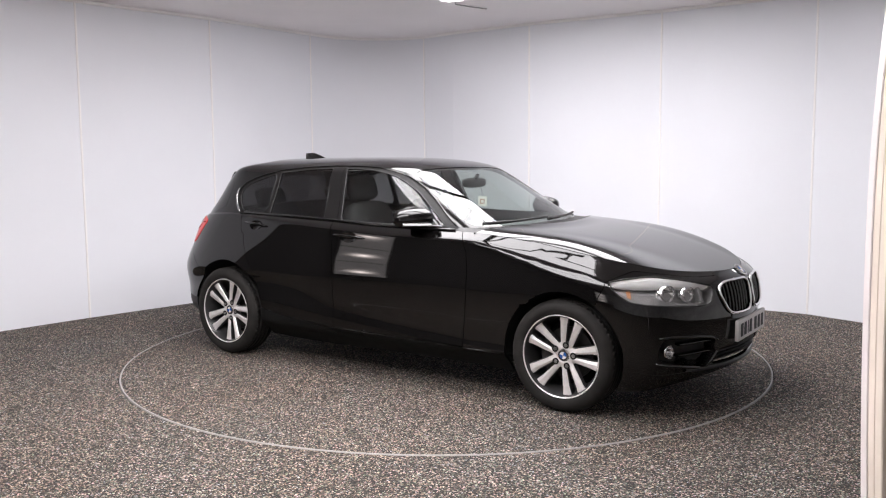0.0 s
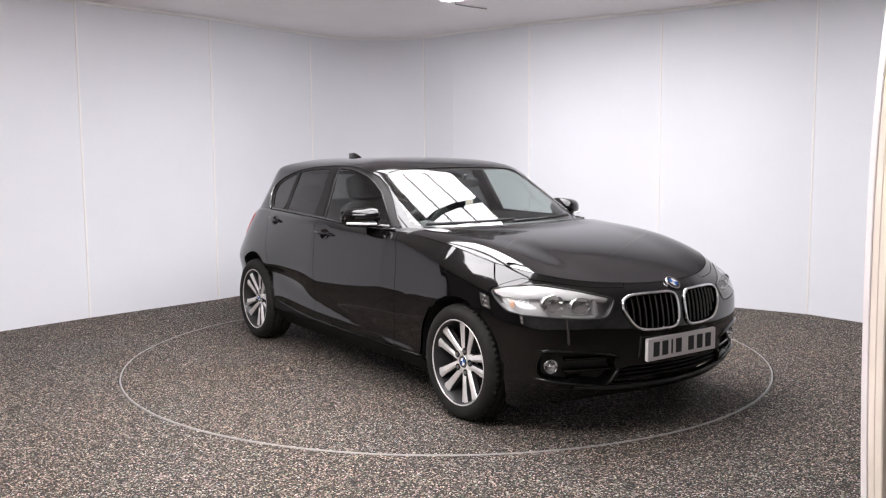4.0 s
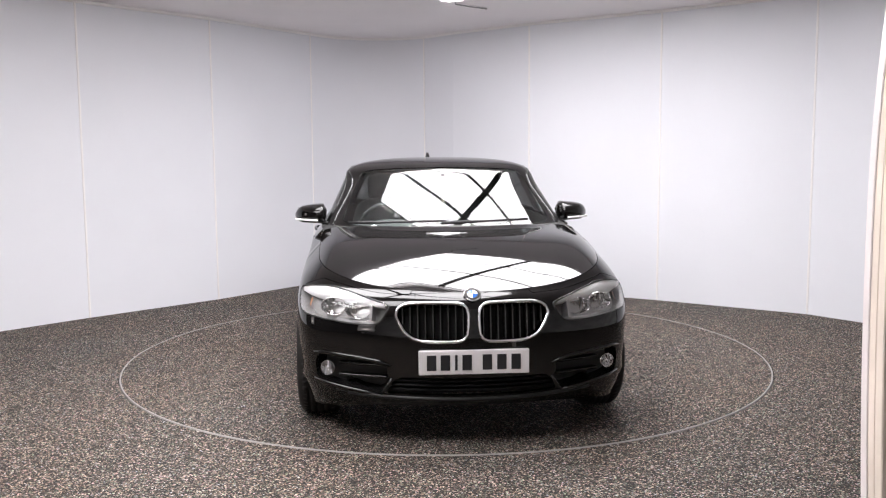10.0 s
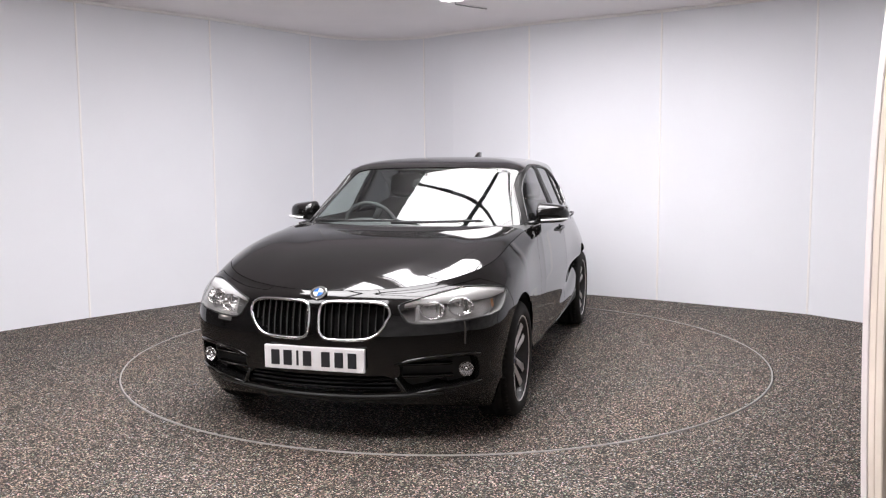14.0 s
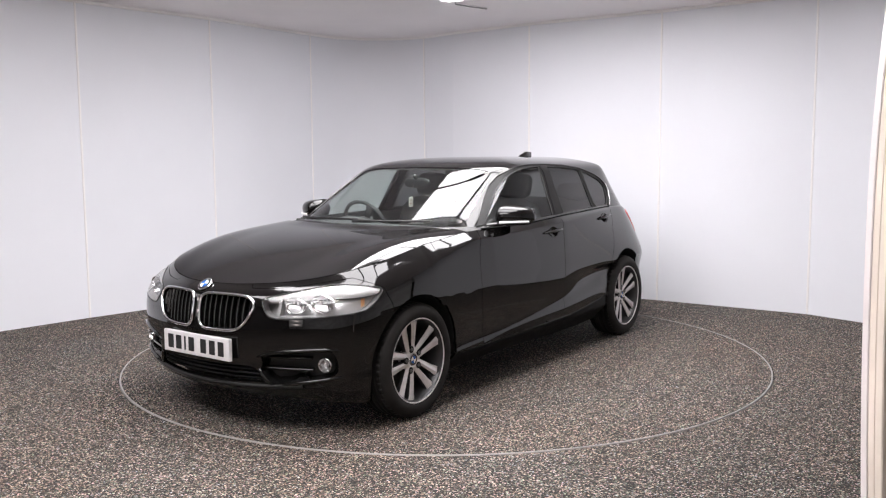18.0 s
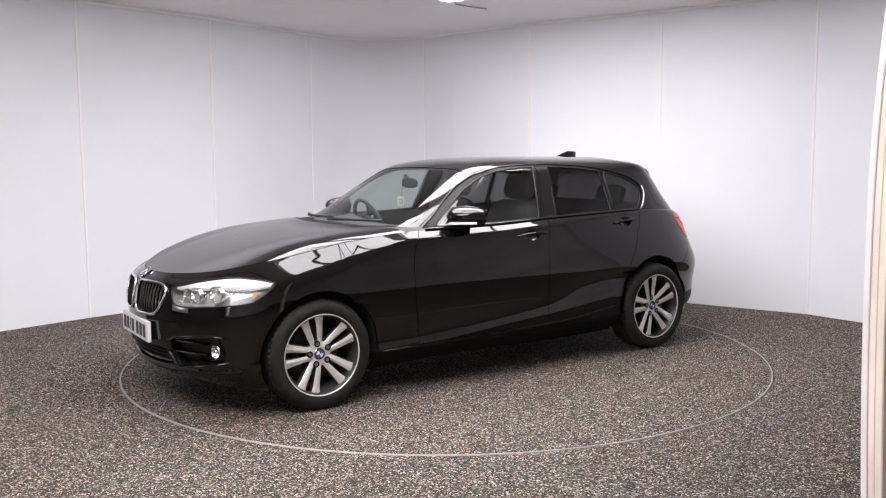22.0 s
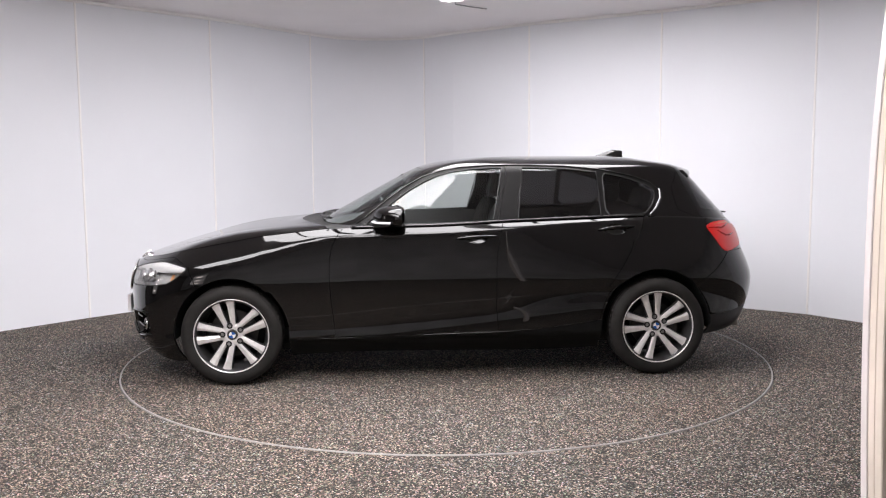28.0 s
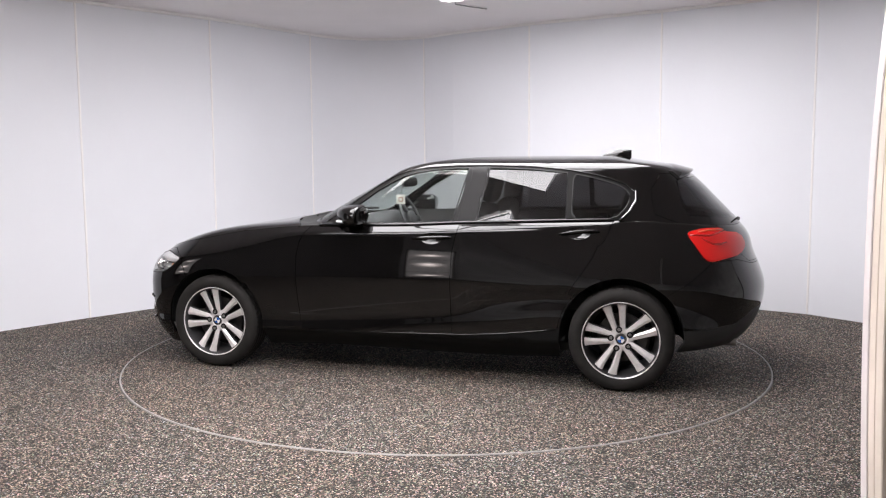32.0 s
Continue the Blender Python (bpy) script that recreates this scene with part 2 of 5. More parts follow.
def chaikin(pts, times=2):
    for _ in range(times):
        out = []
        for a, b in zip(pts, pts[1:] + pts[:1]):
            a, b = np.asarray(a, float), np.asarray(b, float)
            out += [a * 0.75 + b * 0.25, a * 0.25 + b * 0.75]
        pts = out
    return pts


# ---------------- the room ----------------
def room():
    # plan of the curved wall, anticlockwise from beside the post to the far end of the other side
    right = [(4.35, -0.75), (3.95, 0.05), (3.62, 0.80), (3.20, 1.385), (2.07, 2.20), (0.885, 2.93), (0.10, 3.545)]
    corner = [(-0.07, 3.72), (-0.226, 3.86), (-0.45, 3.96), (-0.685, 3.985), (-0.95, 3.96), (-1.19, 3.86), (-1.34, 3.72)]
    left = [(-1.475, 3.545), (-2.285, 2.435), (-3.18, 1.45), (-3.75, 0.75), (-4.3, -0.2)]
    wall = thing("wall_booth", "white painted panel wall curving round the booth", "wall", kind="structure")
    pts = right + corner + left
    joints = [(4.35, -0.75), (3.20, 1.385), (2.07, 2.20), (0.885, 2.93), (-0.226, 3.86), (-1.475, 3.545), (-2.285, 2.435), (-3.18, 1.45), (-4.3, -0.2)]

    def face_out(p):
        i = pts.index(p)
        a, b = Vector(pts[max(0, i - 1)]), Vector(pts[min(len(pts) - 1, i + 1)])
        d = (b - a).normalized()
        return Vector((d.y, -d.x))

    for a, b in zip(joints, joints[1:]):
        seg = pts[pts.index(a):pts.index(b) + 1]
        bm = bmesh.new()
        inner, outer = [], []
        for p in seg:
            n = face_out(p)
            inner.append(Vector(p))
            outer.append(Vector(p) + n * 0.09)
        # keep a 3 mm joint at either end
        inner[0] = inner[0] + (inner[1] - inner[0]).normalized() * 0.0015
        inner[-1] = inner[-1] + (inner[-2] - inner[-1]).normalized() * 0.0015
        rows = [[(*p, 0.0) for p in inner], [(*p, CEIL) for p in inner], [(*p, CEIL) for p in outer], [(*p, 0.0) for p in outer]]
        grid_mesh(bm, rows[:2])
        grid_mesh(bm, rows[1:])
        bmesh.ops.recalc_face_normals(bm, faces=bm.faces[:])
        for f in bm.faces:
            c = f.calc_center_median()
            if f.normal.dot(Vector((-c.x, -c.y, 0))) < 0 and abs(f.normal.z) < 0.5 and abs(c.z - CEIL / 2) < 0.01 and min((Vector((c.x, c.y)) - (p + q) / 2).length for p, q in zip(inner, inner[1:])) < 0.02:
                f.normal_flip()
        part("wall_panel", bm, M_WALL, wall, smooth=len(seg) > 4)
    for p in joints[1:-1]:
        n = face_out(p)
        d = Vector((n.y, -n.x))
        c = Vector(p) - n * 0.004
        bm = bmesh.new()
        w = 0.009
        q = [c - d * w, c - d * w * 0.6 - n * 0.004, c + d * w * 0.6 - n * 0.004, c + d * w, c + d * w + n * 0.01, c - d * w + n * 0.01]
        grid_mesh(bm, [[(*v, 0.0) for v in q], [(*v, CEIL - 0.03) for v in q]], closed=True)
        bmesh.ops.recalc_face_normals(bm, faces=bm.faces[:])
        part("joint_strip", bm, M_STRIP, wall, smooth=False)
    # cove strip under the ceiling
    bm = bmesh.new()
    rows = []
    for p in pts:
        n = face_out(p)
        c = Vector(p)
        rows.append([(*(c - n * 0.003), CEIL - 0.028), (*(c - n * 0.016), CEIL - 0.022), (*(c - n * 0.022), CEIL - 0.002), (*(c + n * 0.02), CEIL - 0.002)])
    grid_mesh(bm, rows)
    bmesh.ops.recalc_face_normals(bm, faces=bm.faces[:])
    tagged(part("trim", bm, M_STRIP, None, smooth=False), "white cove strip along the ceiling edge", "trim", kind="structure")

    floor = bmesh.new()
    rad, n = 2.226, 160
    vs_in = [floor.verts.new(((rad + 0.006) * math.cos(2 * math.pi * k / n), (rad + 0.006) * math.sin(2 * math.pi * k / n), 0)) for k in range(n)]
    vs_out = []
    for k in range(n):
        c, s = math.cos(2 * math.pi * k / n), math.sin(2 * math.pi * k / n)
        f = 9.0 / max(abs(c), abs(s))
        vs_out.append(floor.verts.new((f * c, f * s, 0)))
    for k in range(n):
        floor.faces.new((vs_in[k], vs_out[k], vs_out[(k + 1) % n], vs_in[(k + 1) % n]))
    pit = [floor.verts.new((v.co.x, v.co.y, -0.05)) for v in vs_in]
    for k in range(n):
        floor.faces.new((vs_in[(k + 1) % n], pit[(k + 1) % n], pit[k], vs_in[k]))
    floor.faces.new(pit)
    bmesh.ops.recalc_face_normals(floor, faces=floor.faces[:])
    tagged(part("floor", floor, M_FLOOR, None, smooth=False), "dark speckled bonded granule floor", "floor", kind="structure")

    bm = bmesh.new()
    box(bm, -9, 9, -9, 9, CEIL, CEIL + 0.1)
    tagged(part("ceiling", bm, M_CEIL, None, smooth=False), "off-white painted ceiling", "ceiling", kind="structure")

    # unseen plain walls added to close the place; the charcoal west one keeps flank reflections dark
    for nm, b in (("wall_south", (-5.2, 5.2, -7.4, -7.2, 0, CEIL)), ("wall_east", (4.75, 4.95, -7.2, -0.76, 0, CEIL)), ("unseen_dark_west", (-4.75, -4.55, -7.2, -0.21, 0, CEIL))):
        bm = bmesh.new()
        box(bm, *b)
        dim = nm == "unseen_dark_west"
        tagged(part(nm, bm, M_UNSEEN_DARK if dim else M_DARKROOM, None, smooth=False), "plain charcoal wall closing the booth" if dim else "plain white wall closing the booth", "wall", kind="structure")

    # bowed post at the booth's mouth: a pale edging strip on a cream core with a shallow groove
    post = thing("door_post", "cream painted timber post with a pale edging at the booth opening", "post")
    lean = lambda z: 0.030 * (z - 1.15) ** 2 + 0.05 * max(0.0, z - 1.25) ** 2
    for nm, m, prof in (("post_edge", M_POST_EDGE, [(0.002, 0.0), (0.0, -0.003), (0.0, -0.036), (0.002, -0.039), (0.03, -0.039), (0.03, 0.0)]),
                        ("post_core", M_POST, [(0.004, -0.040), (0.003, -0.044), (0.003, -0.078), (0.006, -0.080), (0.006, -0.083), (0.003, -0.085), (0.003, -0.121), (0.006, -0.125), (0.03, -0.125), (0.03, -0.040)])):
        bm = bmesh.new()
        rows = [[(1.254 + lean(z) + x, -3.60 + y, z) for x, y in prof] for z in np.linspace(0, CEIL - 0.002, 25)]
        grid_mesh(bm, rows, True)
        bmesh.ops.recalc_face_normals(bm, faces=bm.faces[:])
        part(nm, bm, m, post, "pale edging strip" if nm == "post_edge" else "", smooth=False)


def turntable():
    t = thing("turntable", "round turntable flush with the floor, granule top with pale metal edge", "turntable")
    bm = bmesh.new()
    n, rad = 160, 2.214
    c = bm.verts.new((0, 0, 0.0))
    top = [bm.verts.new((rad * math.cos(2 * math.pi * k / n), rad * math.sin(2 * math.pi * k / n), 0.0)) for k in range(n)]
    low = [bm.verts.new((v.co.x, v.co.y, -0.04)) for v in top]
    for k in range(n):
        bm.faces.new((c, top[k], top[(k + 1) % n]))
        bm.faces.new((top[k], low[k], low[(k + 1) % n], top[(k + 1) % n]))
    bmesh.ops.recalc_face_normals(bm, faces=bm.faces[:])
    part("disc", bm, M_FLOOR, t, smooth=False)
    bm = bmesh.new()
    lathe(bm, [(2.2145, -0.03), (2.2145, 0.0015), (2.2165, 0.003), (2.2225, 0.003), (2.2245, 0.0015), (2.2245, -0.03)], n, "z")
    bmesh.ops.recalc_face_normals(bm, faces=bm.faces[:])
    part("edge_ring", bm, M_RING, t, "pale worn metal edge ring")
    return t


def ceiling_light():
    """Lit ceiling panels in panes with dark joints: two turned corner-on to the back of the booth, and an unseen one
    added over its mouth as fill.
    """
    z = CEIL - 0.05
    slant = Vector((-0.58, -0.815)).normalized()
    corner = Vector((0.05, 1.45))
    for far, a, us, vs in ((corner, slant, (0.0, 0.45, 0.90, 1.38), (0.0, 0.95, 2.2)), (corner, slant, (1.62, 2.08, 2.54, 3.0), (0.0, 0.95, 2.2)),
                           # added fill panel, out of view: brightens the post and the near side
                           (Vector((-2.8, -2.4)), Vector((0, -1)), (0.0, 0.5, 1.0, 1.5), (0.0, 1.13, 2.0, 2.5))):
        b = Vector((-a.y, a.x))
        at = lambda u, v: far + a * u + b * v
        t = thing("ceiling_light", "large luminous ceiling panel in diffuser panes with dark joints", "light", "ceiling lights")
        u0, u1, length = us[0], us[-1], vs[-1]
        for i in range(len(us) - 1):
            for j in range(len(vs) - 1):
                # a broad dark bar runs down the middle of the slanted panels
                ha, hb = (0.036 if vs[j] == 0.95 else 0.009), (0.036 if vs[j + 1] == 0.95 else 0.009)
                ga = gb = 0.020
                q = [at(us[i] + ga, vs[j] + ha), at(us[i + 1] - gb, vs[j] + ha), at(us[i + 1] - gb, vs[j + 1] - hb), at(us[i] + ga, vs[j + 1] - hb)]
                bm = bmesh.new()
                rows = grid_mesh(bm, [[(*p, z + 0.046) for p in q], [(*p, z) for p in q]], closed=True)
                bm.faces.new(rows[1])
                bmesh.ops.recalc_face_normals(bm, faces=bm.faces[:])
                part("diffuser", bm, M_DIFFUSER, t, smooth=False)
        bm = bmesh.new()
        e = 0.025
        q = [at(u0 - e, -e), at(u1 + e, -e), at(u1 + e, length + e), at(u0 - e, length + e)]
        q2 = [at(u0, 0), at(u1, 0), at(u1, length), at(u0, length)]
        grid_mesh(bm, [[(*p, z + 0.042) for p in q2], [(*p, z + 0.038) for p in q], [(*p, CEIL - 0.001) for p in q]], closed=True)
        bmesh.ops.recalc_face_normals(bm, faces=bm.faces[:])
        part("frame", bm, M_STRIP, t, smooth=False)
        bm = bmesh.new()
        bm.faces.new([bm.verts.new((*p, z + 0.010)) for p in q2])
        part("backing", bm, M_BLACKBAR, t, "black joint backing", smooth=False)


def ceiling_cable():
    bm = bmesh.new()
    tube(bm, [(0.09, 1.50, CEIL - 0.006), (0.10, 1.60, CEIL - 0.006), (0.11, 1.80, CEIL - 0.006), (0.26, 1.94, CEIL - 0.006), (0.40, 2.05, CEIL - 0.006)], 0.005, 6)
    tagged(part("power_cable", bm, M_STEEL, None), "thin grey power cable fixed along the ceiling", "cable")


def studio_light():
    """An upright lit panel on a stand, beside the booth."""
    t = thing("studio_light", "upright lit studio panel on a black stand", "light", "studio lights")
    bm = bmesh.new()
    box(bm, -0.32, 0.32, -0.05, 0.0, 0.40, 1.86, 0.01)
    part("housing", bm, M_BLACKBAR, t, smooth=False)
    for z0, z1 in ((0.44, 0.90), (0.91, 1.36), (1.37, 1.82)):
        bm = bmesh.new()
        box(bm, -0.29, 0.29, 0.002, 0.012, z0, z1, 0.003)
        part("lit_panel", bm, M_LAMP, t, smooth=False)
    bm = bmesh.new()
    tube(bm, [(0, -0.03, 0.12), (0, -0.03, 0.41)], 0.018, 10)
    part("stand_pole", bm, M_BLACKBAR, t)
    for a in (90, 210, 330):
        bm = bmesh.new()
        c, d = math.cos(radians(a)), math.sin(radians(a))
        tube(bm, [(0, -0.03, 0.30), (0.30 * c, -0.03 + 0.30 * d, 0.012)], 0.010, 8)
        part("stand_leg", bm, M_BLACKBAR, t)
    return t


room()
first_lamp = studio_light()
first_lamp.matrix_basis = Matrix.Translation((-2.9, -5.4, 0)) @ Matrix.Rotation(radians(-28), 4, "Z")
copy_thing(first_lamp, Matrix.Translation((-4.25, -1.75, 0)) @ Matrix.Rotation(radians(-75), 4, "Z"))
turntable_thing = turntable()
ceiling_light()
ceiling_cable()


# ---------------- the car: body surfaces ----------------
# car space: x forward, y to its left, z up; origin on the ground midway between the axles
XA, XB = 1.10, -1.20
_phi = np.linspace(0, np.pi / 2, 400)


def corner_table(p, length, width):
    u, e = np.sin(_phi) ** (2 / p), np.cos(_phi)
    arc = np.concatenate([[0], np.cumsum(np.hypot(np.diff(u) * length, np.diff(e) * width))])
    return arc


ARC_F, ARC_R = corner_table(4, 0.98, 0.86), corner_table(4, 0.98, 0.86)
LF, LR = ARC_F[-1], ARC_R[-1]
LS = XA - XB
S_END = LF + LS + LR
Z_CREST = 1.405
SCREEN_BOW = 0.011
BELT_X = (0.76, 0.535, 0.253, -0.031, -0.317, -0.57, -0.97, -1.294, -1.65, -1.99)
BELT_Z = (0.958, 0.964, 0.969, 0.975, 0.989, 0.997, 1.007, 1.012, 1.0, 0.97)


def belt(x):
    return spline(BELT_X, BELT_Z, x)


def f_front(z):
    return spline((0.15, 0.20, 0.24, 0.30, 0.38, 0.46, 0.54, 0.62, 0.68, 0.71, 0.73, 0.75, 0.79, 0.85), (1.99, 2.045, 2.075, 2.098, 2.112, 2.118, 2.118, 2.110, 2.097, 2.084, 2.062, 2.028, 1.980, 1.90), z)


def f_rear(z):
    return spline((0.15, 0.23, 0.30, 0.40, 0.52, 0.60, 0.66, 0.73, 0.80, 0.90, 0.97, 1.05), (-1.98, -2.05, -2.12, -2.18, -2.207, -2.205, -2.188, -2.160, -2.132, -2.10, -2.045, -1.96), z)


def g_q(z):
    return np.sqrt(np.clip((Z_CREST - z) / 0.435, 0, 2))


def g_width(q):
    return 0.60 + 0.20 * q * q - 0.60 * np.clip(1 - q / 0.5, 0, 1) ** 2.2


def g_front(q):
    w = np.clip(q * q, 0, 1.1)
    return 0.0175 + 0.813 * q * q - 0.6175 * np.clip(1 - q / 0.5, 0, 1) ** 2.1 + 4 * SCREEN_BOW * w * (1 - w)


def g_rear(q):
    return spline((0, 0.083, 0.275, 0.365, 0.467, 0.587, 0.795, 0.99, 1.05), (-0.75, -1.13, -1.43, -1.60, -1.70, -1.775, -1.90, -2.04, -2.08), q)


def g_taper(x):
    return 1 - 0.075 * np.clip((-0.2 - x) / 1.1, 0, 2) ** 1.6 - 0.03 * np.clip((x + 0.1) / 0.9, 0, 2) ** 2


def lower_width(x, z):
    # the hollow along the doors narrows and climbs towards the rear wheel
    k = np.clip((0.75 - x) / 1.65, 0, 1) * np.clip((x + 2.0) / 0.4, 0, 1)
    zn = np.clip((z - 0.29) / 0.33, 0, 1)
    z = np.where((z > 0.29) & (z < 0.62), 0.29 + 0.33 * zn ** (-1.0106 / np.log(0.364 + 0.38 * k)), z)
    w = spline((0.15, 0.20, 0.24, 0.275, 0.31, 0.36, 0.40, 0.44, 0.50, 0.56, 0.62, 0.70, 0.78, 0.86, 0.94, 1.02),
               (0.745, 0.787, 0.825, 0.860, 0.867, 0.853, 0.844, 0.8435, 0.855, 0.871, 0.880, 0.8765, 0.868, 0.856, 0.843, 0.830), z)
    # ahead of the rear doors the flank runs almost straight from the sill to the crease
    flat = spline((0.29, 0.315, 0.345, 0.40, 0.48, 0.55, 0.62), (0.8730, 0.8695, 0.8665, 0.8695, 0.8755, 0.8785, 0.880), z)
    h = np.clip((-0.25 - x) / 0.70, 0, 1)
    h = h * h * (3 - 2 * h)
    w = np.where((z > 0.29) & (z < 0.62), flat + (w - flat) * h, w)
    # the bumper's flanks stand nearly upright ahead of the front wheels
    w = w + np.clip((x - 1.40) / 0.3, 0, 1) * np.clip(0.858 - w, 0, 1) * 0.75 * (np.asarray(z) < 0.42)
    # wheel-arch haunches and a slight barrel in plan
    bulge = 0.012 * np.exp(-((x - 1.345) / 0.42) ** 2) + 0.027 * np.exp(-((x + 1.345) / 0.50) ** 2)
    return w * (1 - 0.010 * (x / 1.2) ** 2) + bulge * np.exp(-((z - 0.60) / 0.30) ** 2)


def ring_y(x):
    """Half width of the body's top edge before the corner rounding."""
    side = g_width(g_q(belt(np.minimum(x, 0.7)))) * g_taper(x)
    front = spline((0.4, 0.75, 1.1, 2.1), (0.79, 0.775, 0.768, 0.75), x)
    k = np.clip((x - 0.35) / 0.3, 0, 1)
    k = k * k * (3 - 2 * k)
    return side * (1 - k) + front * k


class Hull:
    """Lower body: waterlines wrapped from the nose round the side to the tail. s runs along, v from sill to belt."""
    length = S_END

    def split(self, s):
        s = np.asarray(s, float)
        pf = np.interp(LF - s, ARC_F, _phi)
        pr = np.interp(s - LF - LS, ARC_R, _phi)
        return s < LF, s > LF + LS, np.where(s < LF, pf, np.where(s > LF + LS, pr, 0))

    def x_at(self, s, z):
        fr, re, ph = self.split(s)
        k = np.clip((0.80 - np.asarray(z, float)) / 0.24, 0, 1)
        square = 5.0 + 1.4 * k * k * (3 - 2 * k)
        setback = 0.15 * (np.sin(ph) * np.cos(ph)) ** 2
        return np.where(fr, XA + (f_front(z) - XA) * (np.sin(ph) ** (2 / square) - setback), np.where(re, XB + (f_rear(z) - XB) * np.sin(ph) ** 0.43, XA - (np.asarray(s, float) - LF)))

    def top(self, s):
        s = np.asarray(s, float)
        return spline(self.top_s, self.top_z, s)

    def bottom(self, s):
        return spline((0, 0.5, 0.85, LF, LF + 0.5, LF + LS - 0.3, LF + LS + 0.5, S_END), (0.205, 0.19, 0.155, 0.150, 0.172, 0.165, 0.235, 0.27), s)

    def __init__(self):
        xs = (0.76, 0.9, 1.1, 1.3, 1.5, 1.7, 1.83)
        zs = (0.958, 0.945, 0.922, 0.893, 0.857, 0.818, 0.796)
        front = [(self.s_from_x(x, z), z) for x, z in zip(xs, zs)]
        front += [(0.62, 0.782), (0.4, 0.763), (0.2, 0.755), (0.0, 0.753)]
        side = [(self.s_from_x(x, z), z) for x, z in zip(BELT_X[1:], BELT_Z[1:]) if x > -1.9]
        allp = sorted(front + side + [(S_END - 0.6, 0.975), (S_END, 0.97)])
        keep = [allp[0]]
        for p in allp[1:]:
            if p[0] > keep[-1][0] + 0.03:
                keep.append(p)
        self.top_s, self.top_z = [p[0] for p in keep], [p[1] for p in keep]

    def s_from_x(self, x, z):
        s = np.linspace(0, S_END, 1600)
        return float(np.interp(-x, -self.x_at(s, z), s))

    def s_from_y(self, y, z, rear=False):
        s = np.linspace(0, LF, 500) if not rear else np.linspace(LF + LS, S_END, 500)
        yy = self.at(s, None, np.full_like(s, z))[:, 1]
        return float(np.interp(y, yy, s)) if not rear else float(np.interp(-y, -yy, s))

    def v_of(self, s, z):
        b, t = self.bottom(s), self.top(s)
        return (z - b) / (t - b)

    def at(self, s, v, z=None):
        s = np.asarray(s, float)
        fr, re, ph = self.split(s)
        e = np.cos(ph)
        top, bot = self.top(s), self.bottom(s)
        z = bot + (top - bot) * v if z is None else z
        x = self.x_at(s, z)
        low = lower_width(x, z)
        edge = np.maximum(lower_width(x, top) - ring_y(x), 0.004)
        front = np.clip((x - 0.70) / 0.65, 0, 1)
        front = front * front * (3 - 2 * front)
        facet = spline((-1.7, -1.4, -1.1, -0.6, 0.2, 0.8), (0.02, 0.028, 0.05, 0.070, 0.085, 0.088), x)
        depth = 0.52 * facet * (1 - front) + (edge * 1.05 + 0.018) * front
        share = np.minimum(edge, (0.62 * facet) * (1 - front) + edge * front)
        soft = 0.012 + 0.138 * front
        t, u = 1 - (top - z) / depth, 1 - (top - z) / 0.45
        cut = share * (t + np.sqrt(t * t + soft)) / (1 + np.sqrt(1 + soft)) + (edge - share) * (u + np.sqrt(u * u + 0.1)) / (1 + math.sqrt(1.1))
        y = (low - cut) * e
        return np.stack([x, y, z], -1)


class Greenhouse:
    """Pillars, glass and roof: rings that close towards the roof's crest."""
    length = S_END

    def base(self, s):
        x = HULL.x_at(s, 0.97)
        return np.where(np.asarray(s) < LF, spline((0, 1.0, LF), (0.968, 0.962, 0.964), s), belt(x))

    def split(self, s):
        s = np.asarray(s, float)
        sf = LF + 0.75
        return s < sf, s > LF + LS, np.where(s < sf, np.interp((sf - s) / sf * self.arc[-1], self.arc, _phi), np.interp(s - LF - LS, ARC_R, _phi)), sf

    arc = corner_table(4.5, 0.72, 0.80)

    def at(self, s, v, z=None):
        s = np.asarray(s, float)
        fr, re, ph, sf = self.split(s)
        base = self.base(s)
        z = Z_CREST - (Z_CREST - base) * (1 - v) ** 2 if z is None else z
        q = g_q(z)
        xf, xr, w = g_front(q), g_rear(q), g_width(q)
        xa, xb = xf - 0.70 * q, xr + 0.785 * q
        k = np.clip((s - sf) / (LF + LS - sf), 0, 1)
        x = np.where(fr, xa + (xf - xa) * np.sin(ph) ** (2 / 4.5), np.where(re, xb + (xr - xb) * np.sqrt(np.sin(ph)), xa + (xb - xa) * k))
        y = w * g_taper(x) * np.where(fr | re, np.cos(ph), 1)
        return np.stack([x, y, z], -1)

    def v_of(self, s, z):
        base = self.base(s)
        return 1 - np.sqrt(np.clip((Z_CREST - z) / (Z_CREST - base), 0, None))

    def s_from_x(self, x, z):
        s = np.linspace(0, S_END, 1600)
        xx = self.at(s, None, np.full_like(s, z))[:, 0]
        return float(np.interp(-x, -xx, s))

    def s_from_y(self, y, z, rear=False):
        s = np.linspace(0, LF + 0.75, 500) if not rear else np.linspace(LF + LS, S_END, 500)
        yy = self.at(s, None, np.full_like(s, z))[:, 1]
        return float(np.interp(y, yy, s)) if not rear else float(np.interp(-y, -yy, s))


HULL = Hull()
GREEN = Greenhouse()


def on_surface(surf, marks, rounding=0, fine=0.03):
    """An outline given as ('x', x, z), ('y', y, z), ('r', y, z) on the rear or ('s', s, v), as (s, v) points."""
    out = []
    for kind, a, z in marks:
        if kind == "s":
            out.append(np.array((a, z)))
            continue
        s = surf.s_from_x(a, z) if kind == "x" else surf.s_from_y(a, z, kind == "r")
        out.append(np.array((s, float(surf.v_of(s, z)))))
    if rounding:
        out = chaikin(out, rounding)
    return out


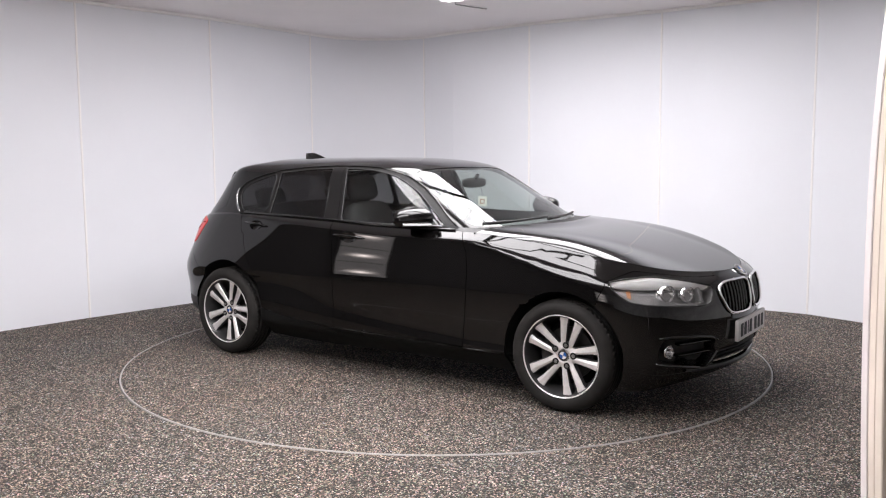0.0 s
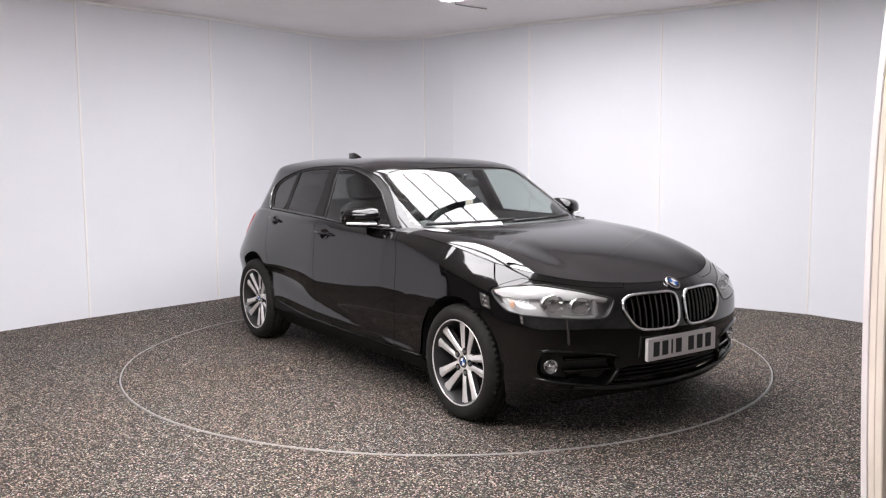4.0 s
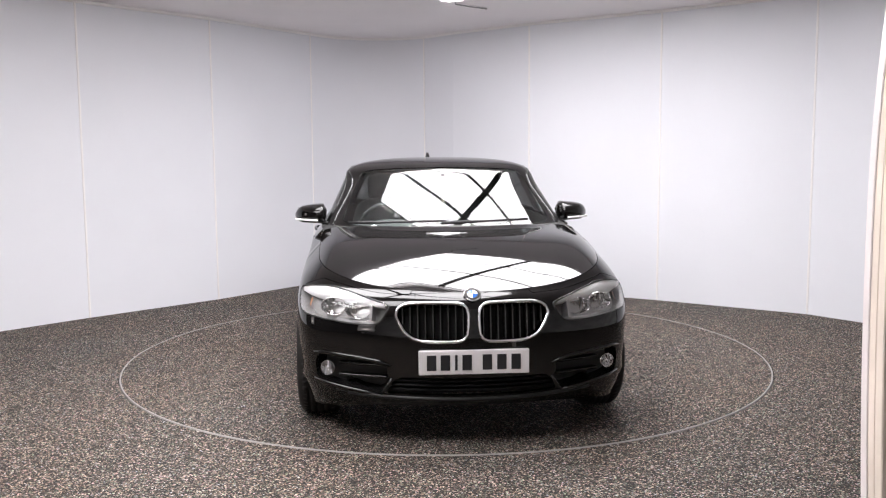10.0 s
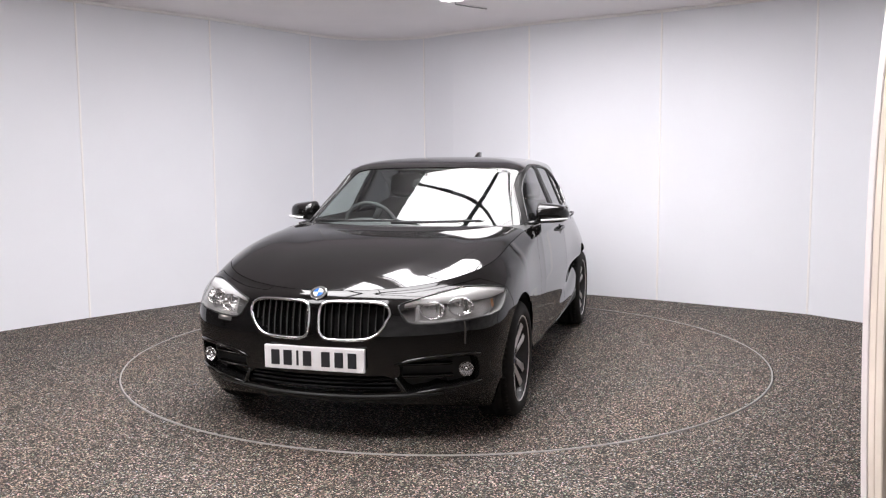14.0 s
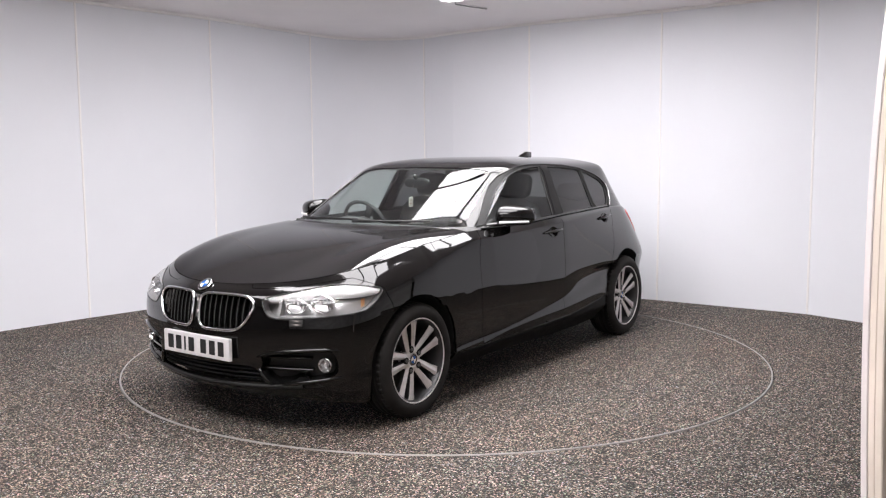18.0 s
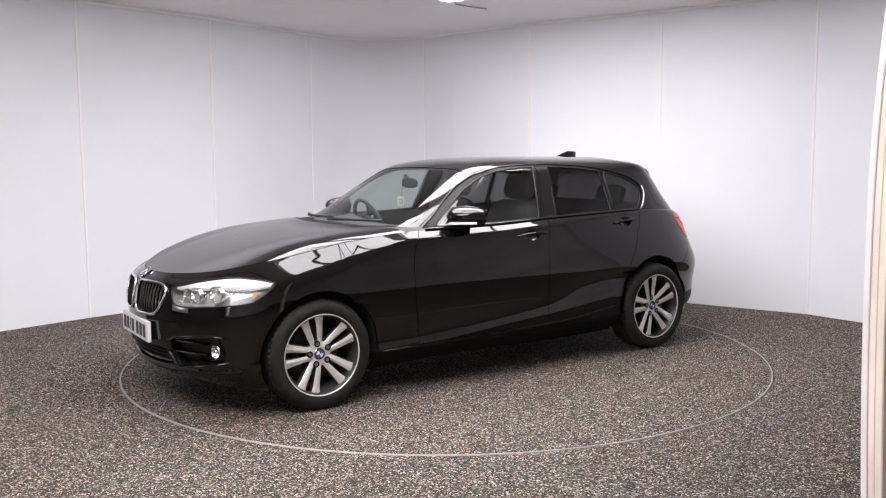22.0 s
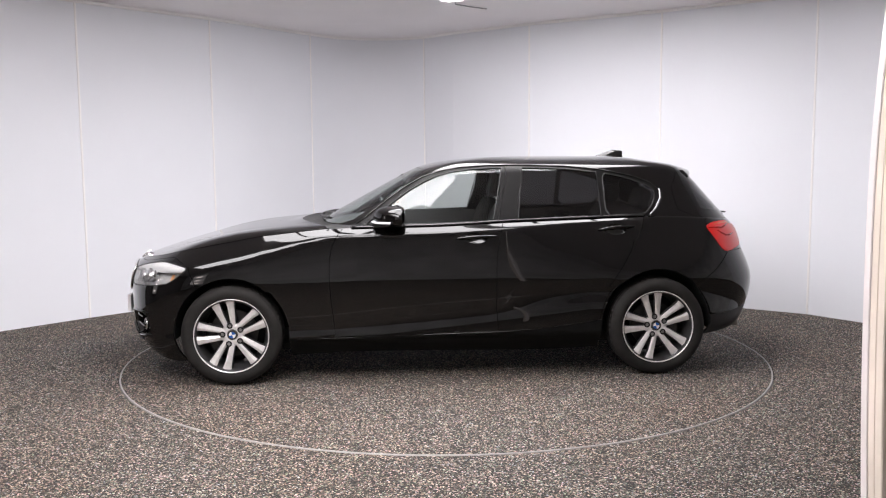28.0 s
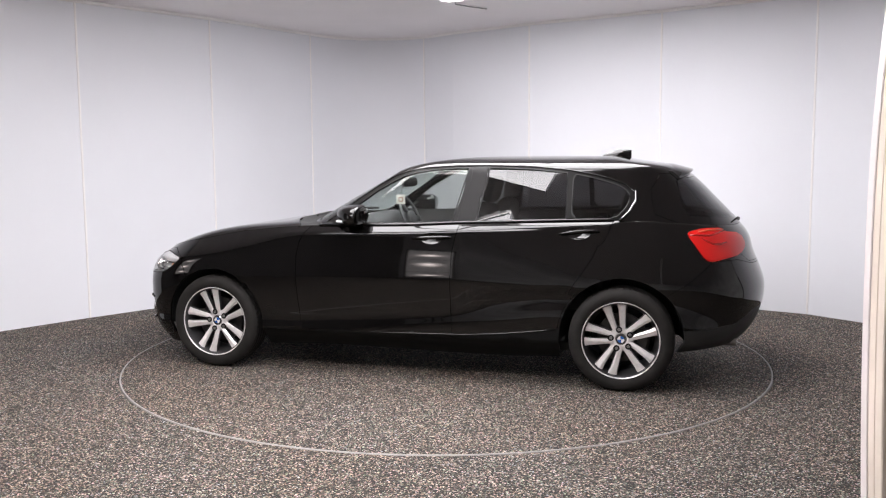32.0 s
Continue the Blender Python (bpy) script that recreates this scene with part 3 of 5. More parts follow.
def inside(p, poly):
    x, y = p
    hit = False
    n = len(poly)
    j = n - 1
    for i in range(n):
        (xi, yi), (xj, yj) = poly[i], poly[j]
        if (yi > y) != (yj > y) and x < (xj - xi) * (y - yi) / (yj - yi) + xi:
            hit = not hit
        j = i
    return hit


def panelise(surf, ns, nv, outlines, s_lines=None, v_lines=None):
    """Cut the flat (s, v) sheet along the outlines. Later outlines win. Returns name -> list of faces of (s, v)."""
    sl = np.linspace(0, surf.length, ns) if s_lines is None else s_lines
    vl = np.linspace(0, 1, nv) if v_lines is None else v_lines
    bm = bmesh.new()
    rows = [[(float(s), float(v), 0) for s in sl] for v in vl]
    grid_mesh(bm, rows)
    tag = bm.faces.layers.int.new("tag")
    names = ["rest"]
    for name, poly in outlines:
        names.append(name)
        pa = np.array(poly)
        lo, hi = pa.min(0) - 0.01, pa.max(0) + 0.01
        near = [f for f in bm.faces if not (max(v.co.x for v in f.verts) < lo[0] or min(v.co.x for v in f.verts) > hi[0] or max(v.co.y for v in f.verts) < lo[1] or min(v.co.y for v in f.verts) > hi[1])]
        for a, b in zip(poly, list(poly[1:]) + [poly[0]]):
            a, b = Vector((a[0], a[1], 0)), Vector((b[0], b[1], 0))
            if (b - a).length < 1e-5:
                continue
            x0, x1, y0, y1 = min(a.x, b.x) - 1e-5, max(a.x, b.x) + 1e-5, min(a.y, b.y) - 1e-5, max(a.y, b.y) + 1e-5
            pick = []
            for f in near:
                if not f.is_valid:
                    continue
                xs = [v.co.x for v in f.verts]
                if max(xs) < x0 or min(xs) > x1:
                    continue
                ys = [v.co.y for v in f.verts]
                if max(ys) < y0 or min(ys) > y1:
                    continue
                pick.append(f)
            if not pick:
                continue
            d = b - a
            geom = list({e for f in pick for e in f.edges} | {v for f in pick for v in f.verts}) + pick
            r = bmesh.ops.bisect_plane(bm, geom=geom, dist=1e-6, plane_co=a, plane_no=Vector((-d.y, d.x, 0)))
            near = [f for f in near if f.is_valid]
            seen = set(near)
            near += [g for g in r["geom"] if isinstance(g, bmesh.types.BMFace) and g not in seen]
        k = len(names) - 1
        for f in bm.faces:
            c = f.calc_center_median()
            if lo[0] <= c.x <= hi[0] and lo[1] <= c.y <= hi[1] and inside((c.x, c.y), poly):
                f[tag] = k
    out = {}
    for f in bm.faces:
        out.setdefault(names[f[tag]], []).append([(v.co.x, v.co.y) for v in f.verts])
    bm.free()
    return out


def skin(surf, faces, side=1, both=False, offset=0.0, gap=0.0018, lip=0.014, crown=None):
    """The panel as a mesh in car space, with a gap round it and a lip turned inwards. side -1 mirrors it; both joins the halves."""
    bm = bmesh.new()
    index, pts = {}, []
    quads = []
    for f in faces:
        ids = []
        for p in f:
            key = (round(p[0], 5), round(p[1], 5))
            if key not in index:
                index[key] = len(pts)
                pts.append(p)
            if not ids or ids[-1] != index[key]:
                ids.append(index[key])
        quads.append(ids)
    arr = np.array(pts)
    co = surf.at(arr[:, 0], arr[:, 1])
    ds = surf.at(np.clip(arr[:, 0] + 1e-3, 0, surf.length), arr[:, 1]) - surf.at(np.clip(arr[:, 0] - 1e-3, 0, surf.length), arr[:, 1])
    dv = surf.at(arr[:, 0], np.clip(arr[:, 1] + 2e-3, 0, 1)) - surf.at(arr[:, 0], np.clip(arr[:, 1] - 2e-3, 0, 1))
    nrm = np.cross(ds, dv)
    nrm /= np.maximum(np.linalg.norm(nrm, axis=1, keepdims=True), 1e-9)
    if hasattr(surf, "normal"):
        nrm = surf.normal(arr[:, 0], arr[:, 1])
    flip = np.sum(nrm * (co - np.array([0, 0, 0.6])) * np.array([0.4, 1, 0.6]), axis=1) < 0
    nrm[flip] *= -1
    if crown is not None:
        co = crown(co)
    co = co + nrm * offset
    sides = (1, -1) if both else (side,)
    lay = bm.verts.layers.float_vector.new("surface_normal")
    for sd in sides:
        vs = [bm.verts.new((c[0], c[1] * sd, c[2])) for c in co]
        for v, n in zip(vs, nrm):
            v[lay] = (n[0], n[1] * sd if arr.shape else 0, n[2])
        for ids in quads:
            if len(set(ids)) >= 3:
                try:
                    bm.faces.new([vs[i] for i in (ids if sd > 0 else ids[::-1])])
                except ValueError:
                    pass
    bmesh.ops.remove_doubles(bm, verts=bm.verts[:], dist=0.0004)
    bmesh.ops.dissolve_degenerate(bm, edges=bm.edges[:], dist=1e-5)
    bm.normal_update()
    # outward check
    score = sum(f.normal.dot(Vector((f.calc_center_median().x * 0.4, f.calc_center_median().y, (f.calc_center_median().z - 0.6) * 0.6))) * f.calc_area() for f in bm.faces)
    if score < 0:
        bmesh.ops.reverse_faces(bm, faces=bm.faces[:])
        bm.normal_update()
    edges = [e for e in bm.edges if len(e.link_faces) == 1]
    if gap:
        move = {}
        for e in edges:
            f = e.link_faces[0]
            m = (e.verts[0].co + e.verts[1].co) / 2
            d = (e.verts[1].co - e.verts[0].co).normalized()
            w = f.normal.cross(d)
            if w.dot(f.calc_center_median() - m) < 0:
                w = -w
            for v in e.verts:
                move[v] = move.get(v, Vector()) + w
        for v, w in move.items():
            if w.length > 0.4:
                v.co += w.normalized() * gap
    if lip:
        twin = {}
        for e in edges:
            a, b = e.verts
            f = e.link_faces[0]
            for v in (a, b):
                if v not in twin:
                    n = sum((g.normal for g in v.link_faces if len(g.verts) >= 3), Vector()).normalized()
                    twin[v] = (bm.verts.new(v.co), bm.verts.new(v.co - n * lip))
            q = [twin[a][0], twin[b][0], twin[b][1], twin[a][1]]
            loop = f.loops[0]
            for l in f.loops:
                if l.edge == e:
                    loop = l
            if loop.vert == a:
                q.reverse()
            bm.faces.new(q)
    return bm


def arc_marks(cx, cz, r, a0, a1, n=22):
    return [("x", cx + r * math.cos(math.radians(a0 + (a1 - a0) * k / n)), cz + r * math.sin(math.radians(a0 + (a1 - a0) * k / n))) for k in range(n + 1)]


def raw(pts):
    return [("s", a, b) for a, b in pts]


GAP1 = [("x", 0.652, 0.962), ("x", 0.690, 0.915), ("x", 0.722, 0.85), ("x", 0.737, 0.76), ("x", 0.738, 0.64), ("x", 0.728, 0.50), ("x", 0.716, 0.40), ("x", 0.706, 0.292)]
GAP2 = [("x", -0.352, 0.987), ("x", -0.330, 0.904), ("x", -0.312, 0.81), ("x", -0.305, 0.70), ("x", -0.304, 0.60), ("x", -0.305, 0.45), ("x", -0.314, 0.298)]
GAP3 = [("x", -1.285, 1.009), ("x", -1.262, 0.95), ("x", -1.225, 0.88), ("x", -1.176, 0.803), ("x", -1.12, 0.715), ("x", -1.068, 0.642), ("x", -1.03, 0.575)]


def arch_xz(cx, r, a):
    return cx + r * math.cos(math.radians(a)), 0.315 + r * math.sin(math.radians(a))


def hull_outlines():
    H = HULL
    up, down = 1.15, -0.2
    o = []
    sx = H.s_from_x
    # sill below the doors
    o.append(("side_skirt", on_surface(H, raw([(sx(1.0, 0.28), down)]) + [("x", 1.0, 0.284), ("x", 0.686, 0.287), ("x", 0.334, 0.293), ("x", -0.022, 0.299), ("x", -0.381, 0.306), ("x", -0.6, 0.320), ("x", -0.743, 0.335), ("x", -0.88, 0.352), ("x", -1.0, 0.37)] + raw([(sx(-1.0, 0.37), down)]))))
    g1t, g2t, g3t = sx(0.652, 0.962), sx(-0.352, 0.987), sx(-1.285, 1.009)
    o.append(("front_door", on_surface(H, raw([(g1t, up)]) + GAP1 + GAP2[::-1] + raw([(g2t, up)]))))
    arch = [("x", *arch_xz(-1.345, 0.380, a)) for a in (44, 36, 27, 17, 8)]
    o.append(("rear_door", on_surface(H, raw([(g2t, up)]) + GAP2 + [("x", -0.6, 0.320), ("x", -0.743, 0.335), ("x", -0.88, 0.352), ("x", -0.965, 0.364)] + arch[::-1] + GAP3[::-1] + raw([(g3t, up)]))))
    # bumpers
    o.append(("front_bumper", on_surface(H, raw([(-0.01, down), (sx(1.50, 0.2), down)]) + [("x", 1.52, 0.45), ("x", 1.535, 0.585), ("x", 1.565, 0.66), ("x", 1.592, 0.735), ("x", 1.70, 0.790), ("y", 0.60, 0.768), ("y", 0.45, 0.745), ("y", 0.30, 0.740)] + raw([(0.25, up), (-0.01, up)]))))
    o.append(("rear_bumper", on_surface(H, raw([(S_END + 0.01, down), (sx(-1.5, 0.3), down)]) + [("x", -1.56, 0.55), ("x", -1.64, 0.60), ("x", -1.74, 0.665), ("x", -1.83, 0.745), ("x", -1.86, 0.775), ("r", 0.55, 0.775), ("r", 0.40, 0.74)] + raw([(S_END + 0.01, float(H.v_of(S_END, 0.72)))]))))
    o.append(("rear_valance", on_surface(H, raw([(S_END + 0.01, down), (sx(-1.6, 0.3), down)]) + [("x", -1.60, 0.36), ("x", -1.70, 0.375), ("x", -1.85, 0.385), ("x", -2.0, 0.40), ("r", 0.50, 0.46), ("r", 0.40, 0.47)] + raw([(S_END + 0.01, float(H.v_of(S_END, 0.47)))]))))
    o.append(("tailgate", on_surface(H, raw([(S_END + 0.01, up)]) + [("s", sx(-1.93, 0.97), up), ("r", 0.56, 0.955), ("r", 0.50, 0.90), ("r", 0.48, 0.80), ("r", 0.42, 0.755)] + raw([(S_END + 0.01, float(H.v_of(S_END, 0.735)))]))))
    o.append(("tail_light", on_surface(H, [("x", -1.718, 0.950), ("x", -1.80, 0.968), ("x", -1.92, 0.962), ("r", 0.55, 0.945), ("r", 0.38, 0.925), ("r", 0.36, 0.85), ("r", 0.50, 0.80), ("x", -1.935, 0.787), ("x", -1.87, 0.772), ("x", -1.825, 0.780), ("x", -1.775, 0.845), ("x", -1.735, 0.90), ("x", -1.715, 0.930)], 1)))
    # lamp openings
    o.append(("headlight", on_surface(H, HEADLIGHT, 1)))
    o.append(("kidney", on_surface(H, KIDNEY, 2)))
    o.append(("fog_recess", on_surface(H, FOG, 1)))
    o.append(("lower_grille", on_surface(H, [("s", -0.01, float(H.v_of(0, 0.352))), ("y", 0.20, 0.352), ("y", 0.345, 0.352), ("y", 0.375, 0.335), ("y", 0.41, 0.288), ("y", 0.405, 0.270), ("y", 0.2, 0.262), ("s", -0.01, float(H.v_of(0, 0.262)))])))
    for nm, cx, cz in (("cup_f", -0.179, 0.895), ("cup_r", -1.085, 0.9355)):
        o.append((nm, on_surface(H, [("x", cx + 0.070 * math.cos(a), cz + 0.033 * math.sin(a)) for a in np.linspace(0, 2 * math.pi, 25)[:-1]])))
    # wheel openings
    for nm, cx, r in (("arch_f", 1.345, 0.354), ("arch_r", -1.345, 0.366)):
        o.append((nm, on_surface(H, raw([(sx(cx + r, 0.315), down)]) + arc_marks(cx, 0.315, r, 0, 180) + raw([(sx(cx - r, 0.315), down)]))))
    return o


HEADLIGHT = [("x", 1.598, 0.733), ("x", 1.66, 0.750), ("x", 1.74, 0.761), ("x", 1.80, 0.762), ("y", 0.63, 0.754), ("y", 0.55, 0.738), ("y", 0.47, 0.717), ("y", 0.405, 0.698), ("y", 0.396, 0.688), ("y", 0.412, 0.655),
             ("y", 0.440, 0.616), ("y", 0.475, 0.603), ("y", 0.56, 0.603), ("y", 0.66, 0.613), ("x", 1.745, 0.632), ("x", 1.69, 0.660), ("x", 1.64, 0.695)]
KIDNEY = [("y", 0.024, 0.62), ("y", 0.026, 0.683), ("y", 0.055, 0.706), ("y", 0.12, 0.708), ("y", 0.20, 0.708), ("y", 0.28, 0.706), ("y", 0.335, 0.697), ("y", 0.368, 0.664), ("y", 0.345, 0.605), ("y", 0.315, 0.562), ("y", 0.27, 0.536), ("y", 0.20, 0.530), ("y", 0.12, 0.530), ("y", 0.06, 0.532), ("y", 0.030, 0.556)]
FOG = [("y", 0.405, 0.415), ("y", 0.50, 0.432), ("y", 0.60, 0.441), ("y", 0.70, 0.446), ("y", 0.745, 0.440), ("y", 0.76, 0.385), ("y", 0.755, 0.325), ("y", 0.70, 0.305), ("y", 0.60, 0.288), ("y", 0.50, 0.270), ("y", 0.435, 0.262), ("y", 0.392, 0.340), ("y", 0.415, 0.368)]

SIDE_WINDOW = [("x", 0.505, 0.988), ("x", 0.36, 1.100), ("x", 0.245, 1.185), ("x", 0.136, 1.246), ("x", 0.06, 1.280), ("x", -0.03, 1.304), ("x", -0.155, 1.322), ("x", -0.29, 1.330), ("x", -0.372, 1.331), ("x", -0.355, 1.26), ("x", -0.300, 1.02), ("x", -0.294, 0.998), ("x", -0.02, 0.988), ("x", 0.25, 0.983)]
REAR_WINDOW = [("x", -0.505, 1.331), ("x", -0.64, 1.328), ("x", -0.78, 1.321), ("x", -0.992, 1.299), ("x", -0.998, 1.15), ("x", -1.0, 1.018), ("x", -0.72, 1.012), ("x", -0.455, 1.003), ("x", -0.475, 1.15)]
QUARTER = [("x", -1.028, 1.294), ("x", -1.12, 1.276), ("x", -1.220, 1.250), ("x", -1.318, 1.219), ("x", -1.370, 1.182), ("x", -1.376, 1.13), ("x", -1.345, 1.075), ("x", -1.300, 1.024), ("x", -1.15, 1.021), ("x", -1.036, 1.019), ("x", -1.034, 1.15)]
PILLAR_B = [("x", -0.40, 1.338), ("x", -0.495, 1.338), ("x", -0.465, 1.15), ("x", -0.445, 0.998), ("x", -0.325, 0.994), ("x", -0.36, 1.15)]
DOOR_FRAME = [("x", 0.588, 0.972), ("x", 0.505, 1.03), ("x", 0.366, 1.136), ("x", 0.250, 1.216), ("x", 0.140, 1.276), ("x", 0.03, 1.312), ("x", -0.10, 1.335), ("x", -0.28, 1.345), ("x", -0.50, 1.346), ("x", -0.78, 1.337), ("x", -1.0, 1.316), ("x", -1.13, 1.292), ("x", -1.255, 1.263), ("x", -1.348, 1.228), ("x", -1.406, 1.180), ("x", -1.409, 1.125), ("x", -1.375, 1.065), ("x", -1.315, 1.008)]
WINDSCREEN = [("y", 0.0, 0.978), ("y", 0.30, 0.978), ("y", 0.50, 0.980), ("y", 0.62, 0.984), ("y", 0.66, 1.01), ("y", 0.628, 1.11), ("y", 0.595, 1.20), ("y", 0.555, 1.28), ("y", 0.53, 1.305), ("y", 0.46, 1.319), ("y", 0.30, 1.328), ("y", 0.0, 1.333)]
BACKLIGHT = [("r", 0.0, 1.27), ("r", 0.40, 1.265), ("r", 0.52, 1.25), ("r", 0.60, 1.10), ("r", 0.62, 1.04), ("r", 0.4, 1.02), ("r", 0.0, 1.015)]


def green_outlines():
    G = GREEN
    sx = G.s_from_x
    ws = on_surface(G, WINDSCREEN)
    bl = on_surface(G, BACKLIGHT)
    fr = on_surface(G, DOOR_FRAME)
    o = [("tailgate_upper", on_surface(G, [("s", S_END + 0.01, -0.1), ("s", S_END - 0.75, -0.1), ("r", 0.68, 1.05), ("r", 0.62, 1.20), ("r", 0.56, 1.29)] + [("s", S_END + 0.01, float(G.v_of(S_END, 1.30)))])),
         ("window_frame", [np.array((fr[0][0], -0.05))] + fr + [np.array((fr[-1][0], -0.05))]),
         ("pillar_trim", on_surface(G, PILLAR_B)),
         ("windscreen", [np.array((-0.01, ws[0][1]))] + ws + [np.array((-0.01, ws[-1][1]))]),
         ("rear_screen", [np.array((S_END + 0.01, bl[0][1]))] + bl + [np.array((S_END + 0.01, bl[-1][1]))]),
         ("front_window", on_surface(G, SIDE_WINDOW)), ("rear_window", on_surface(G, REAR_WINDOW)), ("quarter_window", on_surface(G, QUARTER, 1))]
    return o


S_BON = HULL.s_from_x(0.735, 0.957)
BON_MID = np.polyfit((0.78, 0.955, 1.15, 1.304, 1.45, 1.581, 1.70, 1.80, 1.90, 1.96, 2.0), (0.985, 0.971, 0.954, 0.936, 0.912, 0.884, 0.854, 0.826, 0.794, 0.773, 0.757), 4)
BON_EDGE = np.polyfit((0.76, 0.9, 1.1, 1.3, 1.5, 1.7, 1.83, 1.95), (0.958, 0.945, 0.922, 0.893, 0.857, 0.818, 0.795, 0.770), 4)


def bonnet_height(x, y):
    """Crowned sheet between the wings, with two shallow swages that converge towards the grilles."""
    mid, edge = np.polyval(BON_MID, x), np.polyval(BON_EDGE, x)
    k = np.clip((x - 0.80) / 1.22, 0, 1)
    yc = 0.53 - 0.24 * k
    fade = np.clip((x - 0.85) / 0.5, 0, 1)
    fade = fade * fade * (3 - 2 * fade)

    def flank(r):
        step = 0.5 * (1 + np.tanh((r - yc) / 0.06))
        dish = 0.0024 * np.log1p(np.exp((r - yc - 0.06) / 0.04))
        return fade * (0.06 * (edge - mid) * step + dish)

    r = np.abs(y)
    # the rear edge kicks up towards the windscreen
    xb = 0.955 - 0.22 * (r / 0.765) ** 2
    kick = 0.012 * np.clip((xb + 0.13 - x) / 0.13, 0, 1) ** 2 * np.clip((0.62 - r) / 0.2, 0, 1)
    return mid + kick + flank(r) + (edge - mid - flank(0.765)) * (r / 0.765) ** 12


def bonnet_back(w):
    """Rear edge of the bonnet: w 0 on the centreline, 1 at the wing."""
    c = HULL.at(np.array([S_BON]), 1.0)[0]
    return 0.955 - (0.955 - c[0]) * w ** 2, c[1] * w


class Bonnet:
    length = S_BON

    def at(self, s, v):
        s, v = np.clip(np.asarray(s, float), 0, S_BON), np.asarray(v, float)
        e = HULL.at(s, 1.0)
        bx, by = bonnet_back(s / S_BON)
        x, y = e[..., 0] + (bx - e[..., 0]) * v, e[..., 1] + (by - e[..., 1]) * v
        fix = e[..., 2] - bonnet_height(e[..., 0], e[..., 1])
        return np.stack([x, y, bonnet_height(x, y) + fix * (1 - v) ** 5], -1)

    def normal(self, s, v):
        p = self.at(s, v)
        x, y, d = p[..., 0], p[..., 1], 2e-3
        n = np.stack([-(bonnet_height(x + d, y) - bonnet_height(x - d, y)) / (2 * d), -(bonnet_height(x, y + d) - bonnet_height(x, y - d)) / (2 * d), np.ones_like(x)], -1)
        return n / np.linalg.norm(n, axis=-1, keepdims=True)


class Cowl:
    """Black scuttle between the bonnet and the foot of the windscreen."""
    length = 1.0

    def at(self, s, v):
        s, v = np.asarray(s, float), np.asarray(v, float)
        xs = np.concatenate([HULL.at(HULL_SC, 1.0)[:, :], BACK_LINE])
        k = np.concatenate([[0], np.cumsum(np.linalg.norm(np.diff(xs, axis=0), axis=1))])
        k /= k[-1]
        a = np.stack([np.interp(s, k, xs[:, i]) for i in range(3)], -1)
        gs = np.linspace(GREEN.s_from_x(0.40, 0.966), 0, 80)
        g = GREEN.at(gs, 0.015)
        kg = np.concatenate([[0], np.cumsum(np.linalg.norm(np.diff(g, axis=0), axis=1))])
        kg /= kg[-1]
        b = np.stack([np.interp(s, kg, g[:, i]) for i in range(3)], -1)
        p = a + (b - a) * v[..., None]
        p[..., 2] -= 0.016 * np.sin(np.pi * v) * np.clip(s * 4 - 1, 0, 1)
        return p


_w = np.linspace(1, 0, 60)
BACK_LINE = np.stack([*bonnet_back(_w), bonnet_height(*bonnet_back(_w))], -1)
HULL_SC = np.linspace(HULL.s_from_x(0.40, 0.966), S_BON, 40)


